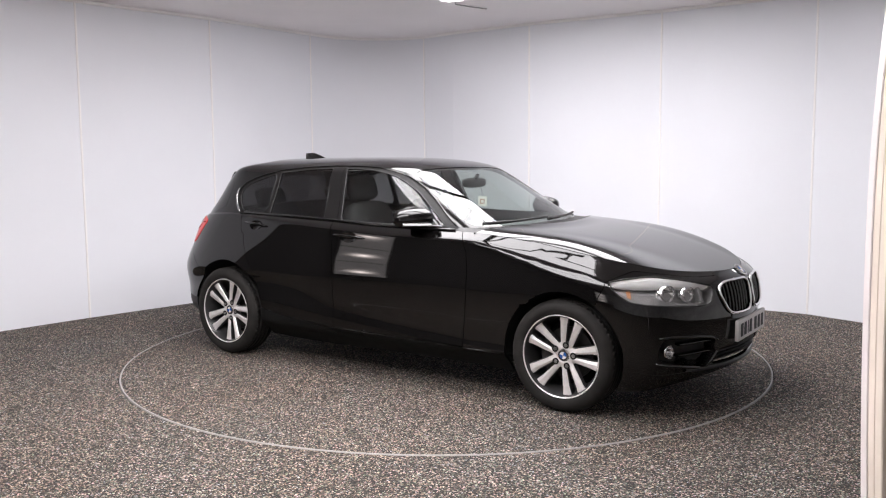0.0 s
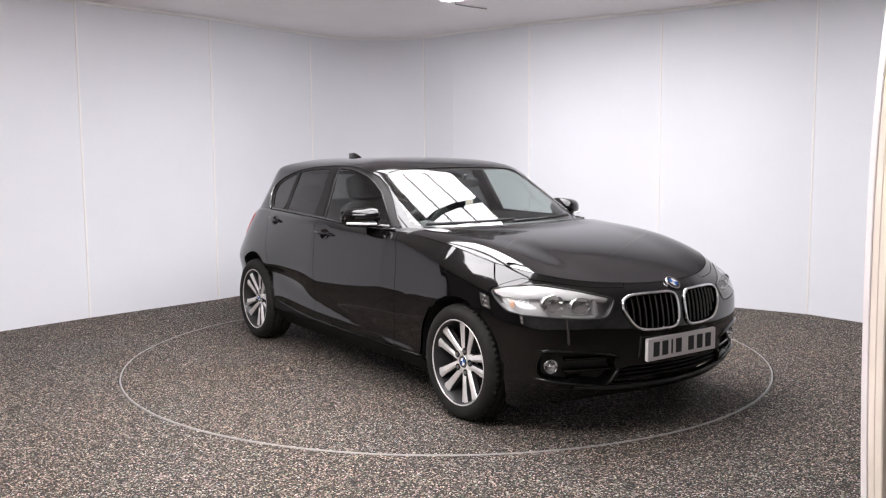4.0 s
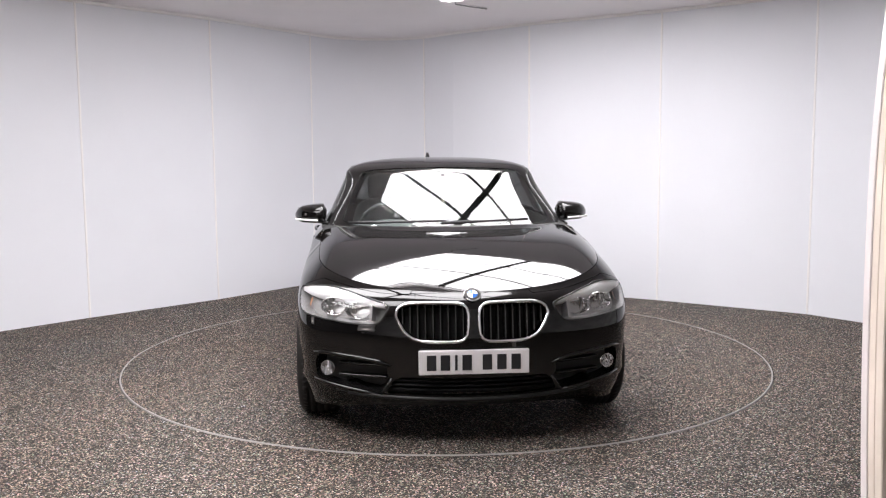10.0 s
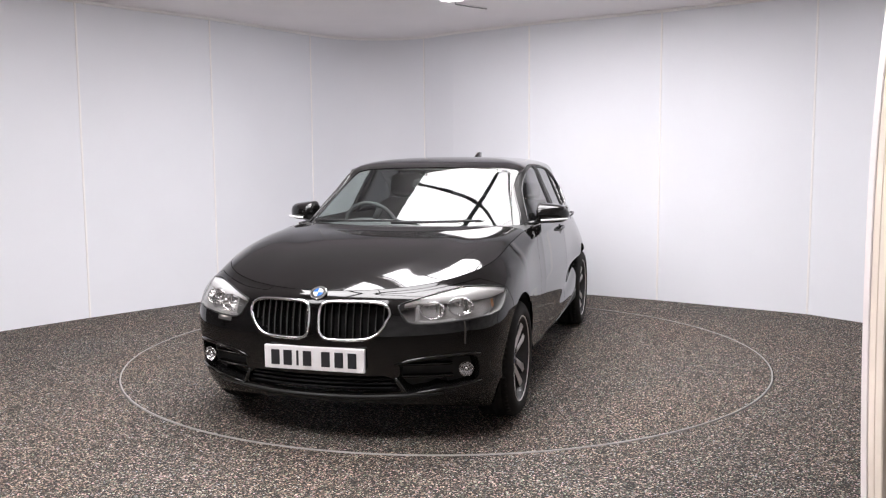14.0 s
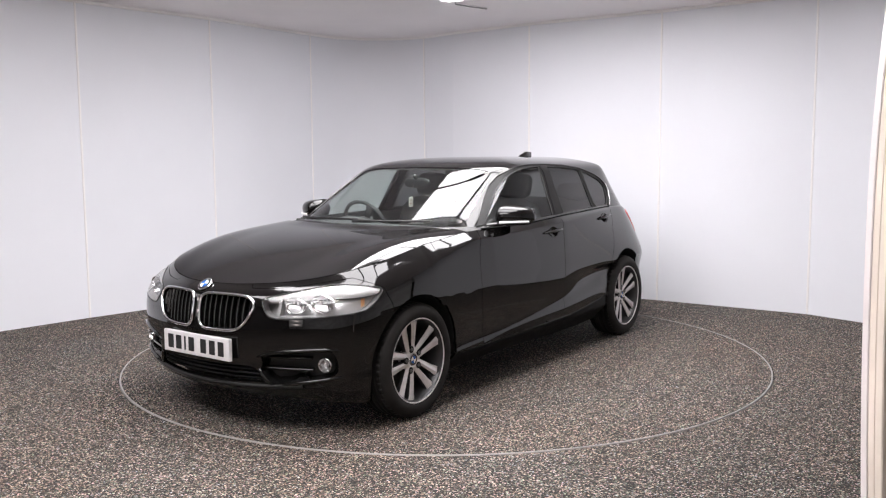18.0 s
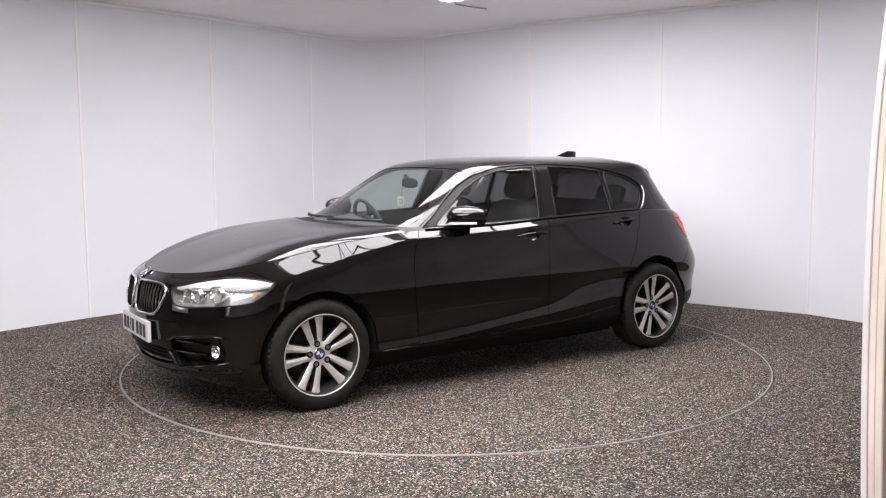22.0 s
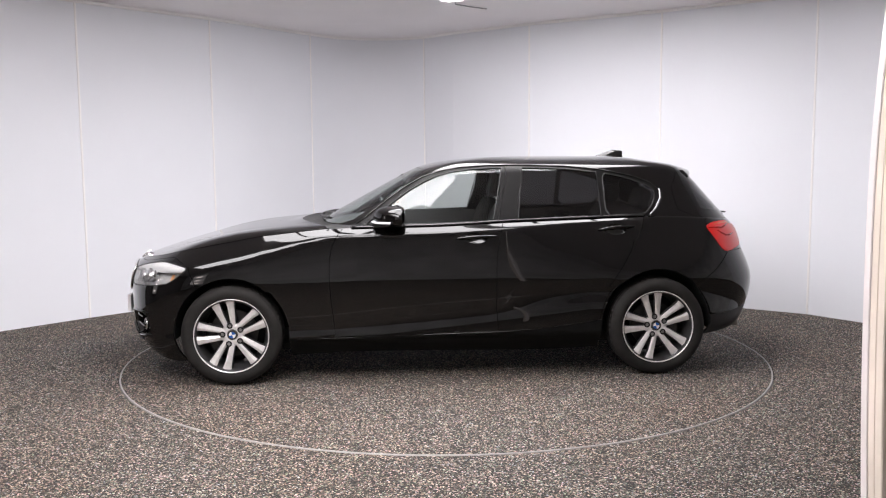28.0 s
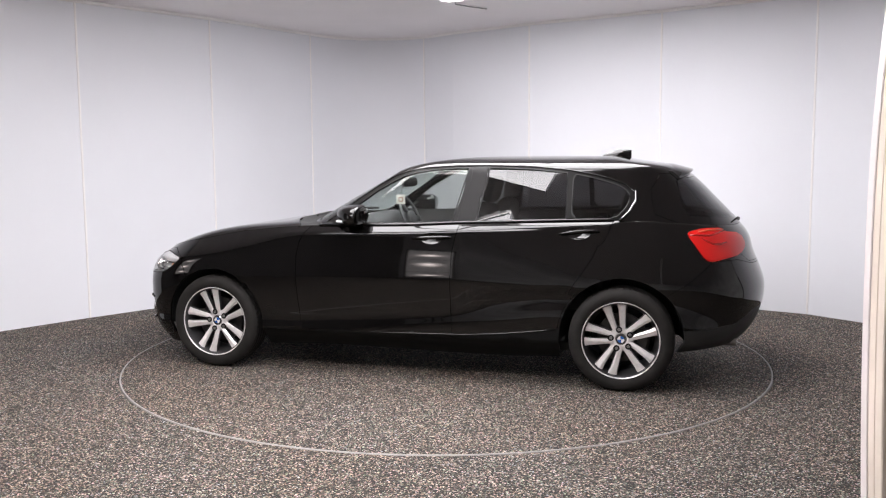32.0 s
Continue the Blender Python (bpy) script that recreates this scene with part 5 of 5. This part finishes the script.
        part("fog_recess_wall", wall_in(HULL, hull_poly["fog_recess"], sd, 0.06, 0.06), M_GLOSS, bumper)
        s = HULL.s_from_y(0.70, 0.372)
        p, n = surf_normal(HULL, s, float(HULL.v_of(s, 0.372)))
        m = facing((p.x - 0.012, p.y * sd, p.z), 14 * sd)
        fog = part("fog_light", lamp_bowl(0.034, 0.03), M_CHROME, bumper, "round clear fog light")
        fog.matrix_basis = m
        bm = bmesh.new()
        lathe(bm, [(0.038, 0.0), (0.033, 0.006), (0.02, 0.010), (0.0005, 0.012)], 24, "x")
        g = part("fog_lens", bm, M_LENS, fog)
        g.visible_shadow = False
        b = part("fog_bulb", bulb(0.014), M_CHROME, fog)
        b.matrix_basis = Matrix.Translation((-0.012, 0, 0))
        wl = on_surface(HULL, [("y", 0.388, 0.345), ("y", 0.398, 0.320), ("y", 0.415, 0.288), ("y", 0.440, 0.262)])
        bm = bmesh.new()
        tube(bm, mirrored(outline_3d(HULL, wl, 0.001), sd), [0.006, 0.011, 0.012, 0.007], 10)
        part("intake_winglet", bm, M_GLOSS, bumper, "gloss black edge of the air intake")
        # raised blades above and below the recess
        for marks, rr in (([("y", 0.385, 0.405), ("y", 0.45, 0.426), ("y", 0.54, 0.440), ("y", 0.64, 0.449), ("y", 0.72, 0.453), ("y", 0.765, 0.448)], 0.011), ([("y", 0.44, 0.258), ("y", 0.52, 0.266), ("y", 0.62, 0.283), ("y", 0.70, 0.297), ("y", 0.765, 0.313)], 0.012)):
            bm = bmesh.new()
            line = outline_3d(HULL, on_surface(HULL, marks), 0.0)
            tube(bm, mirrored(line, sd), [rr * 0.5] + [rr] * (len(line) - 2) + [rr * 0.5], 10)
            part("bumper_blade", bm, M_PAINT, bumper)
        for z in (0.405, 0.345):
            bm = bmesh.new()
            rows = []
            for y in np.linspace(0.42, 0.65, 8):
                s = HULL.s_from_y(y, z)
                p, n = surf_normal(HULL, s, float(HULL.v_of(s, z)))
                rows.append([((p + n * d).x, (p + n * d).y * sd, p.z + o) for d, o in ((-0.055, 0.006), (-0.02, 0.007), (-0.014, 0), (-0.02, -0.007), (-0.055, -0.006))])
            grid_mesh(bm, rows, True)
            bmesh.ops.recalc_face_normals(bm, faces=bm.faces[:])
            part("fog_slat", bm, M_PAINT, bumper)

    # ---- lower grille, lip, plate, badge ----
    part("lower_grille", inset_copy(HULL, hp["lower_grille"], 1, 0.06, both=True), M_DARK, bumper, "black lower air intake")
    for z in (0.335, 0.312, 0.289):
        bm = bmesh.new()
        rows = []
        for y in np.linspace(-0.38, 0.38, 21):
            s = HULL.s_from_y(abs(y), z)
            p, n = surf_normal(HULL, s, float(HULL.v_of(s, z)))
            rows.append([(p.x + d, y, z + o) for d, o in ((-0.05, 0.004), (-0.012, 0.006), (-0.006, 0), (-0.012, -0.006), (-0.05, -0.004))])
        grid_mesh(bm, rows, True)
        bmesh.ops.recalc_face_normals(bm, faces=bm.faces[:])
        part("grille_slat", bm, M_SILL, bumper)
    bm = bmesh.new()
    rows = []
    for y in np.linspace(-0.60, 0.60, 31):
        z = 0.245 + 0.02 * (abs(y) / 0.6) ** 3
        s = HULL.s_from_y(abs(y), z)
        p, n = surf_normal(HULL, s, float(HULL.v_of(s, z)))
        rows.append([((p.x + d), y * (1 + d * 0.1), z + o) for d, o in ((-0.01, 0.012), (0.010, 0.006), (0.014, 0), (0.006, -0.012), (-0.02, -0.018))])
    grid_mesh(bm, rows)
    bmesh.ops.recalc_face_normals(bm, faces=bm.faces[:])
    part("front_lip", bm, M_PLASTIC, bumper)
    bm = bmesh.new()
    box(bm, 2.104, 2.126, -0.262, 0.262, 0.376, 0.492, 0.004)
    plate = part("number_plate", bm, M_WHITE_PLATE, bumper, "white number plate with plain black bars", smooth=False)
    plate.matrix_basis = Matrix.Translation((0.002, 0, 0))
    w = 0.045
    for k, y in enumerate((0.202, 0.137, 0.085, 0.034, -0.062, -0.131, -0.199)):
        bm = bmesh.new()
        ww = 0.012 if k == 2 else w
        box(bm, 2.126, 2.1285, -y - ww / 2, -y + ww / 2, 0.397, 0.471, 0.0015)
        part("plate_bar", bm, M_BLACK_INK, plate, smooth=False)
    p, n = surf_normal(HULL, 0.004, float(HULL.v_of(0.0, 0.738)))
    bm = bmesh.new()
    lathe(bm, [(0.042, -0.004), (0.042, 0.003), (0.040, 0.005), (0.037, 0.005)], 40, "x", 0)
    lathe(bm, [(0.037, 0.005), (0.025, 0.0062)], 40, "x", 1)
    c = bm.verts.new((0.0078, 0, 0))
    ring = [bm.verts.new((0.0066, 0.025 * math.cos(2 * math.pi * k / 40), 0.025 * math.sin(2 * math.pi * k / 40))) for k in range(40)]
    for k in range(40):
        f = bm.faces.new((c, ring[k], ring[(k + 1) % 40]))
        f.material_index = 2 if (k // 10) % 2 else 3
    bmesh.ops.recalc_face_normals(bm, faces=bm.faces[:])
    badge = part("badge", bm, [M_CHROME, M_BLACK_INK, M_BLUE, M_BADGE_WHITE], bonnet, "round badge in black, blue and white quarters", smooth=False)
    badge.matrix_basis = Matrix.Translation((p.x + 0.004, 0, 0.744)) @ Matrix.Rotation(radians(-50), 4, "Y")

    # ---- tail lamps ----
    for sd in (1, -1):
        t = part("tail_light", skin(HULL, hp["tail_light"], sd, offset=0.004, gap=0.001, lip=0.02), M_RED, car, "red wraparound tail light")
        for marks in ([("x", -1.728, 0.928), ("x", -1.78, 0.926), ("x", -1.835, 0.922), ("x", -1.875, 0.932), ("x", -1.92, 0.944)], [("x", -1.795, 0.908), ("x", -1.825, 0.890), ("x", -1.86, 0.874), ("x", -1.90, 0.872), ("x", -1.94, 0.880)]):
            bm = bmesh.new()
            line = outline_3d(HULL, on_surface(HULL, marks), 0.004)
            tube(bm, mirrored(line, sd), [0.003, 0.0055, 0.0065, 0.0055, 0.003], 8)
            part("light_guide", bm, M_RED_DARK, t, "dark red light guide")
        glow = on_surface(HULL, [("x", -1.775, 0.946), ("x", -1.82, 0.952), ("x", -1.87, 0.953), ("x", -1.92, 0.951)])
        bm = bmesh.new()
        tube(bm, mirrored(outline_3d(HULL, glow, 0.003), sd), 0.005, 8)
        part("lens_rib", bm, M_AMBER_RED, t, "orange-red rib in the lens")

    # ---- wheels ----
    meshes = wheel_meshes()
    for (x, y), turn in zip(((1.345, 0.765), (1.345, -0.765), (-1.345, 0.77), (-1.345, -0.77)), WHEEL_TURN):
        add_wheel(car, meshes, x, y, 0.311, turn)

    # ---- mirrors, handles, wipers, aerial, spoiler ----
    for sd in (1, -1):
        # mirror housing: a rounded shell, swept forward
        bm = bmesh.new()
        rows = []
        for k in range(13):
            t = k / 12
            y = 0.775 + 0.205 * t
            x0, x1 = 0.30 + 0.0 * t, 0.462 - 0.115 * t ** 2.2
            z0, z1 = 0.968 + 0.010 * t, 1.103 - 0.026 * t ** 2
            e = math.sqrt(max(0.02, 1 - max(0, (t - 0.72) / 0.29) ** 2)) * math.sqrt(max(0.03, 1 - max(0, (0.12 - t) / 0.13) ** 2))
            zc, zh = (z0 + z1) / 2, (z1 - z0) / 2 * e
            row = []
            for j in range(20):
                a = 2 * math.pi * j / 20
                cx, cz = math.cos(a), math.sin(a)
                fx = (abs(cx) ** 0.75) * (1 if cx > 0 else -0.25)
                fz = (abs(cz) ** 0.8) * (1 if cz > 0 else -1)
                row.append((x0 + (x1 - x0) * (fx * e if cx > 0 else fx), y * sd, zc + zh * fz))
            rows.append(row)
        grid_mesh(bm, rows, True)
        for r in (rows[0], rows[-1]):
            bm.faces.new([bm.verts.new(q) for q in r])
        bmesh.ops.remove_doubles(bm, verts=bm.verts[:], dist=1e-4)
        bmesh.ops.recalc_face_normals(bm, faces=bm.faces[:])
        mir = part("door_mirror", bm, M_PAINT, car, "black door mirror with a clear side repeater")
        bm = bmesh.new()
        rows = [[(0.448 - 0.105 * t ** 2.2 + d, (0.80 + 0.182 * t) * sd, 0.996 + 0.006 * t + o) for d, o in ((0.004, -0.007), (0.012, -0.005), (0.012, 0.005), (0.004, 0.007))] for t in np.linspace(0.12, 0.97, 10)]
        grid_mesh(bm, rows)
        bmesh.ops.recalc_face_normals(bm, faces=bm.faces[:])
        part("side_repeater", bm, M_HL_TRIM, mir, "clear silver side repeater strip")
        bm = bmesh.new()
        rows = []
        for t in np.linspace(0, 1, 6):
            y = 0.74 + 0.09 * t
            rows.append([(0.52 - 0.08 * t, y * sd, 0.970 + 0.012 * t), (0.34, y * sd, 0.962 + 0.014 * t), (0.30, y * sd, 0.972 + 0.014 * t), (0.34, y * sd, 0.990 + 0.008 * t), (0.50 - 0.07 * t, y * sd, 0.988 + 0.008 * t)])
        grid_mesh(bm, rows, True)
        bmesh.ops.recalc_face_normals(bm, faces=bm.faces[:])
        part("mirror_foot", bm, M_GLOSS, mir)
        bm = bmesh.new()
        rows = [[(0.274, (0.80 + 0.165 * t) * sd, z) for z in (0.998 + 0.01 * t, 1.088 - 0.012 * t)] for t in np.linspace(0, 1, 5)]
        grid_mesh(bm, rows)
        part("mirror_glass", bm, M_CHROME, mir, "mirror glass")
        # handles
        for d, x0, x1, z0, z1 in (("f", -0.052, -0.306, 0.893, 0.905), ("r", -0.965, -1.205, 0.931, 0.948)):
            rows, scoop = [], []
            for k in range(15):
                t = k / 14
                x, z = x0 + (x1 - x0) * t, z0 + (z1 - z0) * t
                s = HULL.s_from_x(x, z)
                p, n = surf_normal(HULL, s, float(HULL.v_of(s, z)))
                hgt = 0.013 * math.sin(math.pi * min(max(t, 0.03), 0.97)) ** 0.45
                lift = 0.006 + 0.026 * math.sin(math.pi * t) ** 0.5
                c = p + n * lift
                rows.append([(c.x + n.x * d2, (c.y + n.y * d2) * sd, c.z + o * hgt + n.z * d2) for o, d2 in ((-1, -0.006), (-0.7, 0.004), (0, 0.008), (0.7, 0.004), (1, -0.006), (0.5, -0.012), (-0.5, -0.012))])
            bm = bmesh.new()
            grid_mesh(bm, rows, True)
            for r in (rows[0], rows[-1]):
                bm.faces.new([bm.verts.new(q) for q in r])
            bmesh.ops.recalc_face_normals(bm, faces=bm.faces[:])
            part("door_handle", bm, M_PAINT, doors[sd, d], "black pull handle")
            part("handle_cup", cup(hp["cup_" + d], (x0 + x1) / 2, (z0 + z1) / 2 - 0.004, sd), M_PAINT, doors[sd, d])
    # wipers
    for y0, y1 in ((-0.62, -0.02), (-0.05, 0.50)):
        bm = bmesh.new()
        pts = []
        for t in np.linspace(0, 1, 9):
            y = y0 + (y1 - y0) * t
            s = GREEN.s_from_y(abs(y), 0.985)
            p = GREEN.at(np.array([s]), None, np.array([0.985 + 0.012 * t]))[0]
            pts.append((p[0] + 0.030, y, p[2] + 0.014))
        tube(bm, pts, [0.011] * 3 + [0.008] * 6, 6)
        part("wiper", bm, M_PLASTIC, car, "black windscreen wiper")
    bm = bmesh.new()
    rows = []
    for t in np.linspace(0, 1, 9):
        x = -1.15 - 0.18 * t
        h = 0.006 + 0.048 * min(1, t / 0.6) ** 0.9
        zb = 1.398 - 0.012 * t
        w0 = 0.004 + 0.030 * math.sin(math.pi * min(t * 0.8 + 0.08, 1))
        rows.append([(x, -w0, zb), (x, -w0 * 0.5, zb + h * 0.45), (x - 0.01 * t, -0.009, zb + h), (x - 0.01 * t, 0.009, zb + h), (x, w0 * 0.5, zb + h * 0.45), (x, w0, zb)])
    rows.append([(-1.345, y * 0.8, z - 0.004) for x, y, z in rows[-1]])
    grid_mesh(bm, rows)
    bm.faces.new([bm.verts.new(q) for q in rows[-1]])
    bmesh.ops.recalc_face_normals(bm, faces=bm.faces[:])
    part("roof_aerial", bm, M_PAINT, car, "shark-fin roof aerial")
    bm = bmesh.new()
    rows = []
    for y in np.linspace(-0.50, 0.50, 25):
        k = (abs(y) / 0.50) ** 3
        xe = -1.745 + 0.085 * k
        zt = float(1.345 - 0.045 * (abs(y) / 0.50) ** 2.5)
        rows.append([(-1.50, y, zt + 0.012), (-1.62, y, zt + 0.004), (xe, y * 0.985, zt - 0.030), (xe - 0.004, y * 0.985, zt - 0.038), (xe + 0.02, y * 0.985, zt - 0.048), (-1.66, y, zt - 0.045)])
    grid_mesh(bm, rows)
    for r in (rows[0], rows[-1]):
        bm.faces.new([bm.verts.new(q) for q in r])
    bmesh.ops.recalc_face_normals(bm, faces=bm.faces[:])
    part("roof_spoiler", bm, M_PAINT, tailgate)
    # rear wiper and exhaust tip
    bm = bmesh.new()
    tube(bm, [(-2.030, 0.0, 0.975), (-2.040, 0.02, 0.988), (-2.028, 0.10, 0.998), (-2.012, 0.28, 1.004)], [0.014, 0.011, 0.007, 0.005], 8)
    part("rear_wiper", bm, M_PLASTIC, tailgate, "black rear wiper")
    bm = bmesh.new()
    lathe(bm, [(0.034, -0.02), (0.034, -0.20), (0.036, -0.205), (0.031, -0.205), (0.030, -0.05)], 24, "x")
    bmesh.ops.recalc_face_normals(bm, faces=bm.faces[:])
    ex = part("exhaust_tip", bm, M_STEEL, car, "round steel exhaust tip")
    ex.matrix_basis = Matrix.Translation((-1.81, 0.50, 0.270))
    interior(car)
    return car


WHEEL_TURN = (14, -15, 11, -25)


def soft_box(bm, c, size, bend=0.0, n=6, power=4.0):
    """A cushion: a superellipsoid block."""
    rows = []
    for i in range(n * 2 + 1):
        u = -math.pi / 2 + math.pi * i / (n * 2)
        row = []
        for j in range(n * 4):
            w = 2 * math.pi * j / (n * 4)
            f = lambda q: math.copysign(abs(q) ** (2 / power), q)
            row.append((c[0] + size[0] / 2 * f(math.cos(u)) * f(math.cos(w)), c[1] + size[1] / 2 * f(math.cos(u)) * f(math.sin(w)), c[2] + size[2] / 2 * f(math.sin(u))))
        rows.append(row)
    vs = grid_mesh(bm, rows, True)
    bmesh.ops.remove_doubles(bm, verts=[v for r in vs for v in r], dist=1e-4)
    bmesh.ops.recalc_face_normals(bm, faces=bm.faces[:])


def interior(car):
    # dashboard
    bm = bmesh.new()
    rows = []
    for y in np.linspace(-0.66, 0.66, 25):
        hood = 0.045 * math.exp(-((y + 0.36) / 0.19) ** 2)
        k = (abs(y) / 0.66) ** 2
        rows.append([(0.80 - 0.14 * k, y, 0.955), (0.66 - 0.10 * k, y, 0.965 + hood * 0.4), (0.50 - 0.05 * k, y, 0.958 + hood), (0.44 - 0.02 * k, y, 0.935 + hood * 0.8), (0.42, y, 0.84), (0.50, y, 0.62)])
    grid_mesh(bm, rows)
    bmesh.ops.recalc_face_normals(bm, faces=bm.faces[:])
    part("dashboard", bm, M_DASH, car, "dark grey dashboard")
    # steering wheel on the right-hand side of the car
    bm = bmesh.new()
    lathe(bm, [(0.182 + 0.014 * math.cos(a), 0.014 * math.sin(a)) for a in np.linspace(0, 2 * math.pi, 9)], 36, "x")
    for a in (90, 210, 330):
        r = box(bm, -0.008, 0.008, -0.02, 0.02, 0.03, 0.178)
        bmesh.ops.rotate(bm, verts=r, matrix=Matrix.Rotation(radians(a), 3, "X"), cent=(0, 0, 0))
    soft_box(bm, (0, 0, 0), (0.05, 0.15, 0.13))
    sw = part("steering_wheel", bm, M_DASH, car, "black three-spoke steering wheel")
    sw.matrix_basis = Matrix.Translation((0.33, -0.37, 0.93)) @ Matrix.Rotation(radians(24), 4, "Y")
    # front seats
    for y in (0.37, -0.37):
        bm = bmesh.new()
        soft_box(bm, (-0.02, y, 0.48), (0.56, 0.50, 0.20))
        seat = part("front_seat", bm, M_SEAT, car, "dark cloth front seat")
        bm = bmesh.new()
        soft_box(bm, (0, 0, 0.30), (0.15, 0.50, 0.64))
        b = part("backrest", bm, M_SEAT, seat)
        b.matrix_basis = Matrix.Translation((-0.27, y, 0.50)) @ Matrix.Rotation(radians(-16), 4, "Y")
        bm = bmesh.new()
        soft_box(bm, (0, 0, 0.72), (0.10, 0.27, 0.18))
        for dy in (-0.06, 0.06):
            tube(bm, [(0, dy, 0.56), (0, dy, 0.68)], 0.007, 6)
        b = part("headrest", bm, M_SEAT, seat)
        b.matrix_basis = Matrix.Translation((-0.27, y, 0.50)) @ Matrix.Rotation(radians(-16), 4, "Y")
    bm = bmesh.new()
    soft_box(bm, (-0.93, 0, 0.50), (0.50, 1.24, 0.18))
    rear = part("rear_seat", bm, M_SEAT, car, "dark cloth rear bench")
    bm = bmesh.new()
    soft_box(bm, (0, 0, 0.30), (0.16, 1.26, 0.60))
    b = part("backrest", bm, M_SEAT, rear)
    b.matrix_basis = Matrix.Translation((-1.14, 0, 0.50)) @ Matrix.Rotation(radians(-20), 4, "Y")
    for y in (0.38, -0.38):
        bm = bmesh.new()
        soft_box(bm, (0, 0, 0.655), (0.09, 0.26, 0.14))
        b = part("headrest", bm, M_SEAT, rear)
        b.matrix_basis = Matrix.Translation((-1.14, y, 0.50)) @ Matrix.Rotation(radians(-20), 4, "Y")
    # door linings and roof lining
    for sd in (1, -1):
        bm = bmesh.new()
        rows = []
        for x in np.linspace(0.60, -0.93, 14):
            rows.append([(x, sd * (0.745 - 0.02 * (z < 0.7)), z) for z in (0.985, 0.96, 0.75, 0.70, 0.30)])
        grid_mesh(bm, rows)
        part("door_lining", bm, M_DASH, car)
    bm = bmesh.new()
    ss = np.linspace(0, S_END, 60)
    rows = []
    for v in np.linspace(0.60, 0.97, 9):
        p = GREEN.at(ss, np.full_like(ss, v)) - np.array([0, 0, 0.022])
        rows.append([tuple(q) for q in p] + [(q[0], -q[1], q[2]) for q in p[::-1]])
    grid_mesh(bm, rows)
    bmesh.ops.remove_doubles(bm, verts=bm.verts[:], dist=1e-4)
    part("roof_lining", bm, M_LINER, car, "pale grey roof lining")
    bm = bmesh.new()
    box(bm, -1.6, 0.60, -0.72, 0.72, 0.205, 0.26, 0.01)
    part("cabin_floor", bm, M_DARK, car)
    # mirror inside, with a card hanging from it
    bm = bmesh.new()
    soft_box(bm, (0, 0, 0), (0.035, 0.24, 0.07), power=3.2)
    tube(bm, [(0.0, 0, 0.02), (0.035, 0, 0.055)], 0.012, 8)
    m = part("interior_mirror", bm, M_PLASTIC, car, "black interior mirror")
    m.matrix_basis = Matrix.Translation((0.225, 0.01, 1.225)) @ Matrix.Rotation(radians(-8), 4, "Z")
    bm = bmesh.new()
    tube(bm, [(0.265, 0.008, 1.21), (0.29, 0.006, 1.17), (0.295, 0.006, 1.135)], 0.0018, 5)
    card = part("hanging_card", bm, M_PLASTIC, m, "small cream hanging card with a printed square")
    card.matrix_parent_inverse = m.matrix_basis.inverted()
    bm = bmesh.new()
    box(bm, -0.032, 0.032, -0.0015, 0.0015, -0.034, 0.034, 0.0008)
    c = part("card", bm, M_CARD, m, "cream card")
    c.matrix_parent_inverse = m.matrix_basis.inverted()
    c.matrix_basis = Matrix.Translation((0.295, 0.006, 1.098)) @ Matrix.Rotation(radians(12), 4, "Z")
    bm = bmesh.new()
    for sd in (1, -1):
        for a, b in (((-0.016, 0.016), (0.010, 0.016)), ((-0.016, 0.016), (-0.016, -0.010))):
            box(bm, a[0], a[1], sd * 0.0022 - 0.0004, sd * 0.0022 + 0.0004, *b)
        for a in ((-0.016, -0.011), (0.011, 0.016)):
            box(bm, *a, sd * 0.0022 - 0.0004, sd * 0.0022 + 0.0004, -0.010, 0.010)
    c2 = part("card_print", bm, M_CARD_INK, m)
    c2.matrix_parent_inverse = m.matrix_basis.inverted()
    c2.matrix_basis = c.matrix_basis.copy()


car_thing = build_car()

# heading of the car and turntable over time, in degrees
TURN = [(0, -34.83), (3, -49.73), (6, -64.82), (9, -80.10), (11, -90.49), (13, -100.83), (15, -110.85), (17, -120.82), (19, -130.50), (21, -140.47), (23, -150.45), (25.5, -162.91), (28, -175.35), (30, -185.33), (32, -195.30)]
CENTRE = Vector((-0.0475, 0.0450, 0.0))


def motions():
    car_rows, table_rows = [], []
    for t, a in TURN:
        spin = Matrix.Rotation(radians(a), 4, "Z")
        car_rows.append((t, spin @ Matrix.Translation(-CENTRE) @ Matrix.Translation((0, 0, 0.001))))
        table_rows.append((t, spin))
    walk(car_thing, car_rows)
    walk(turntable_thing, table_rows)


motions()
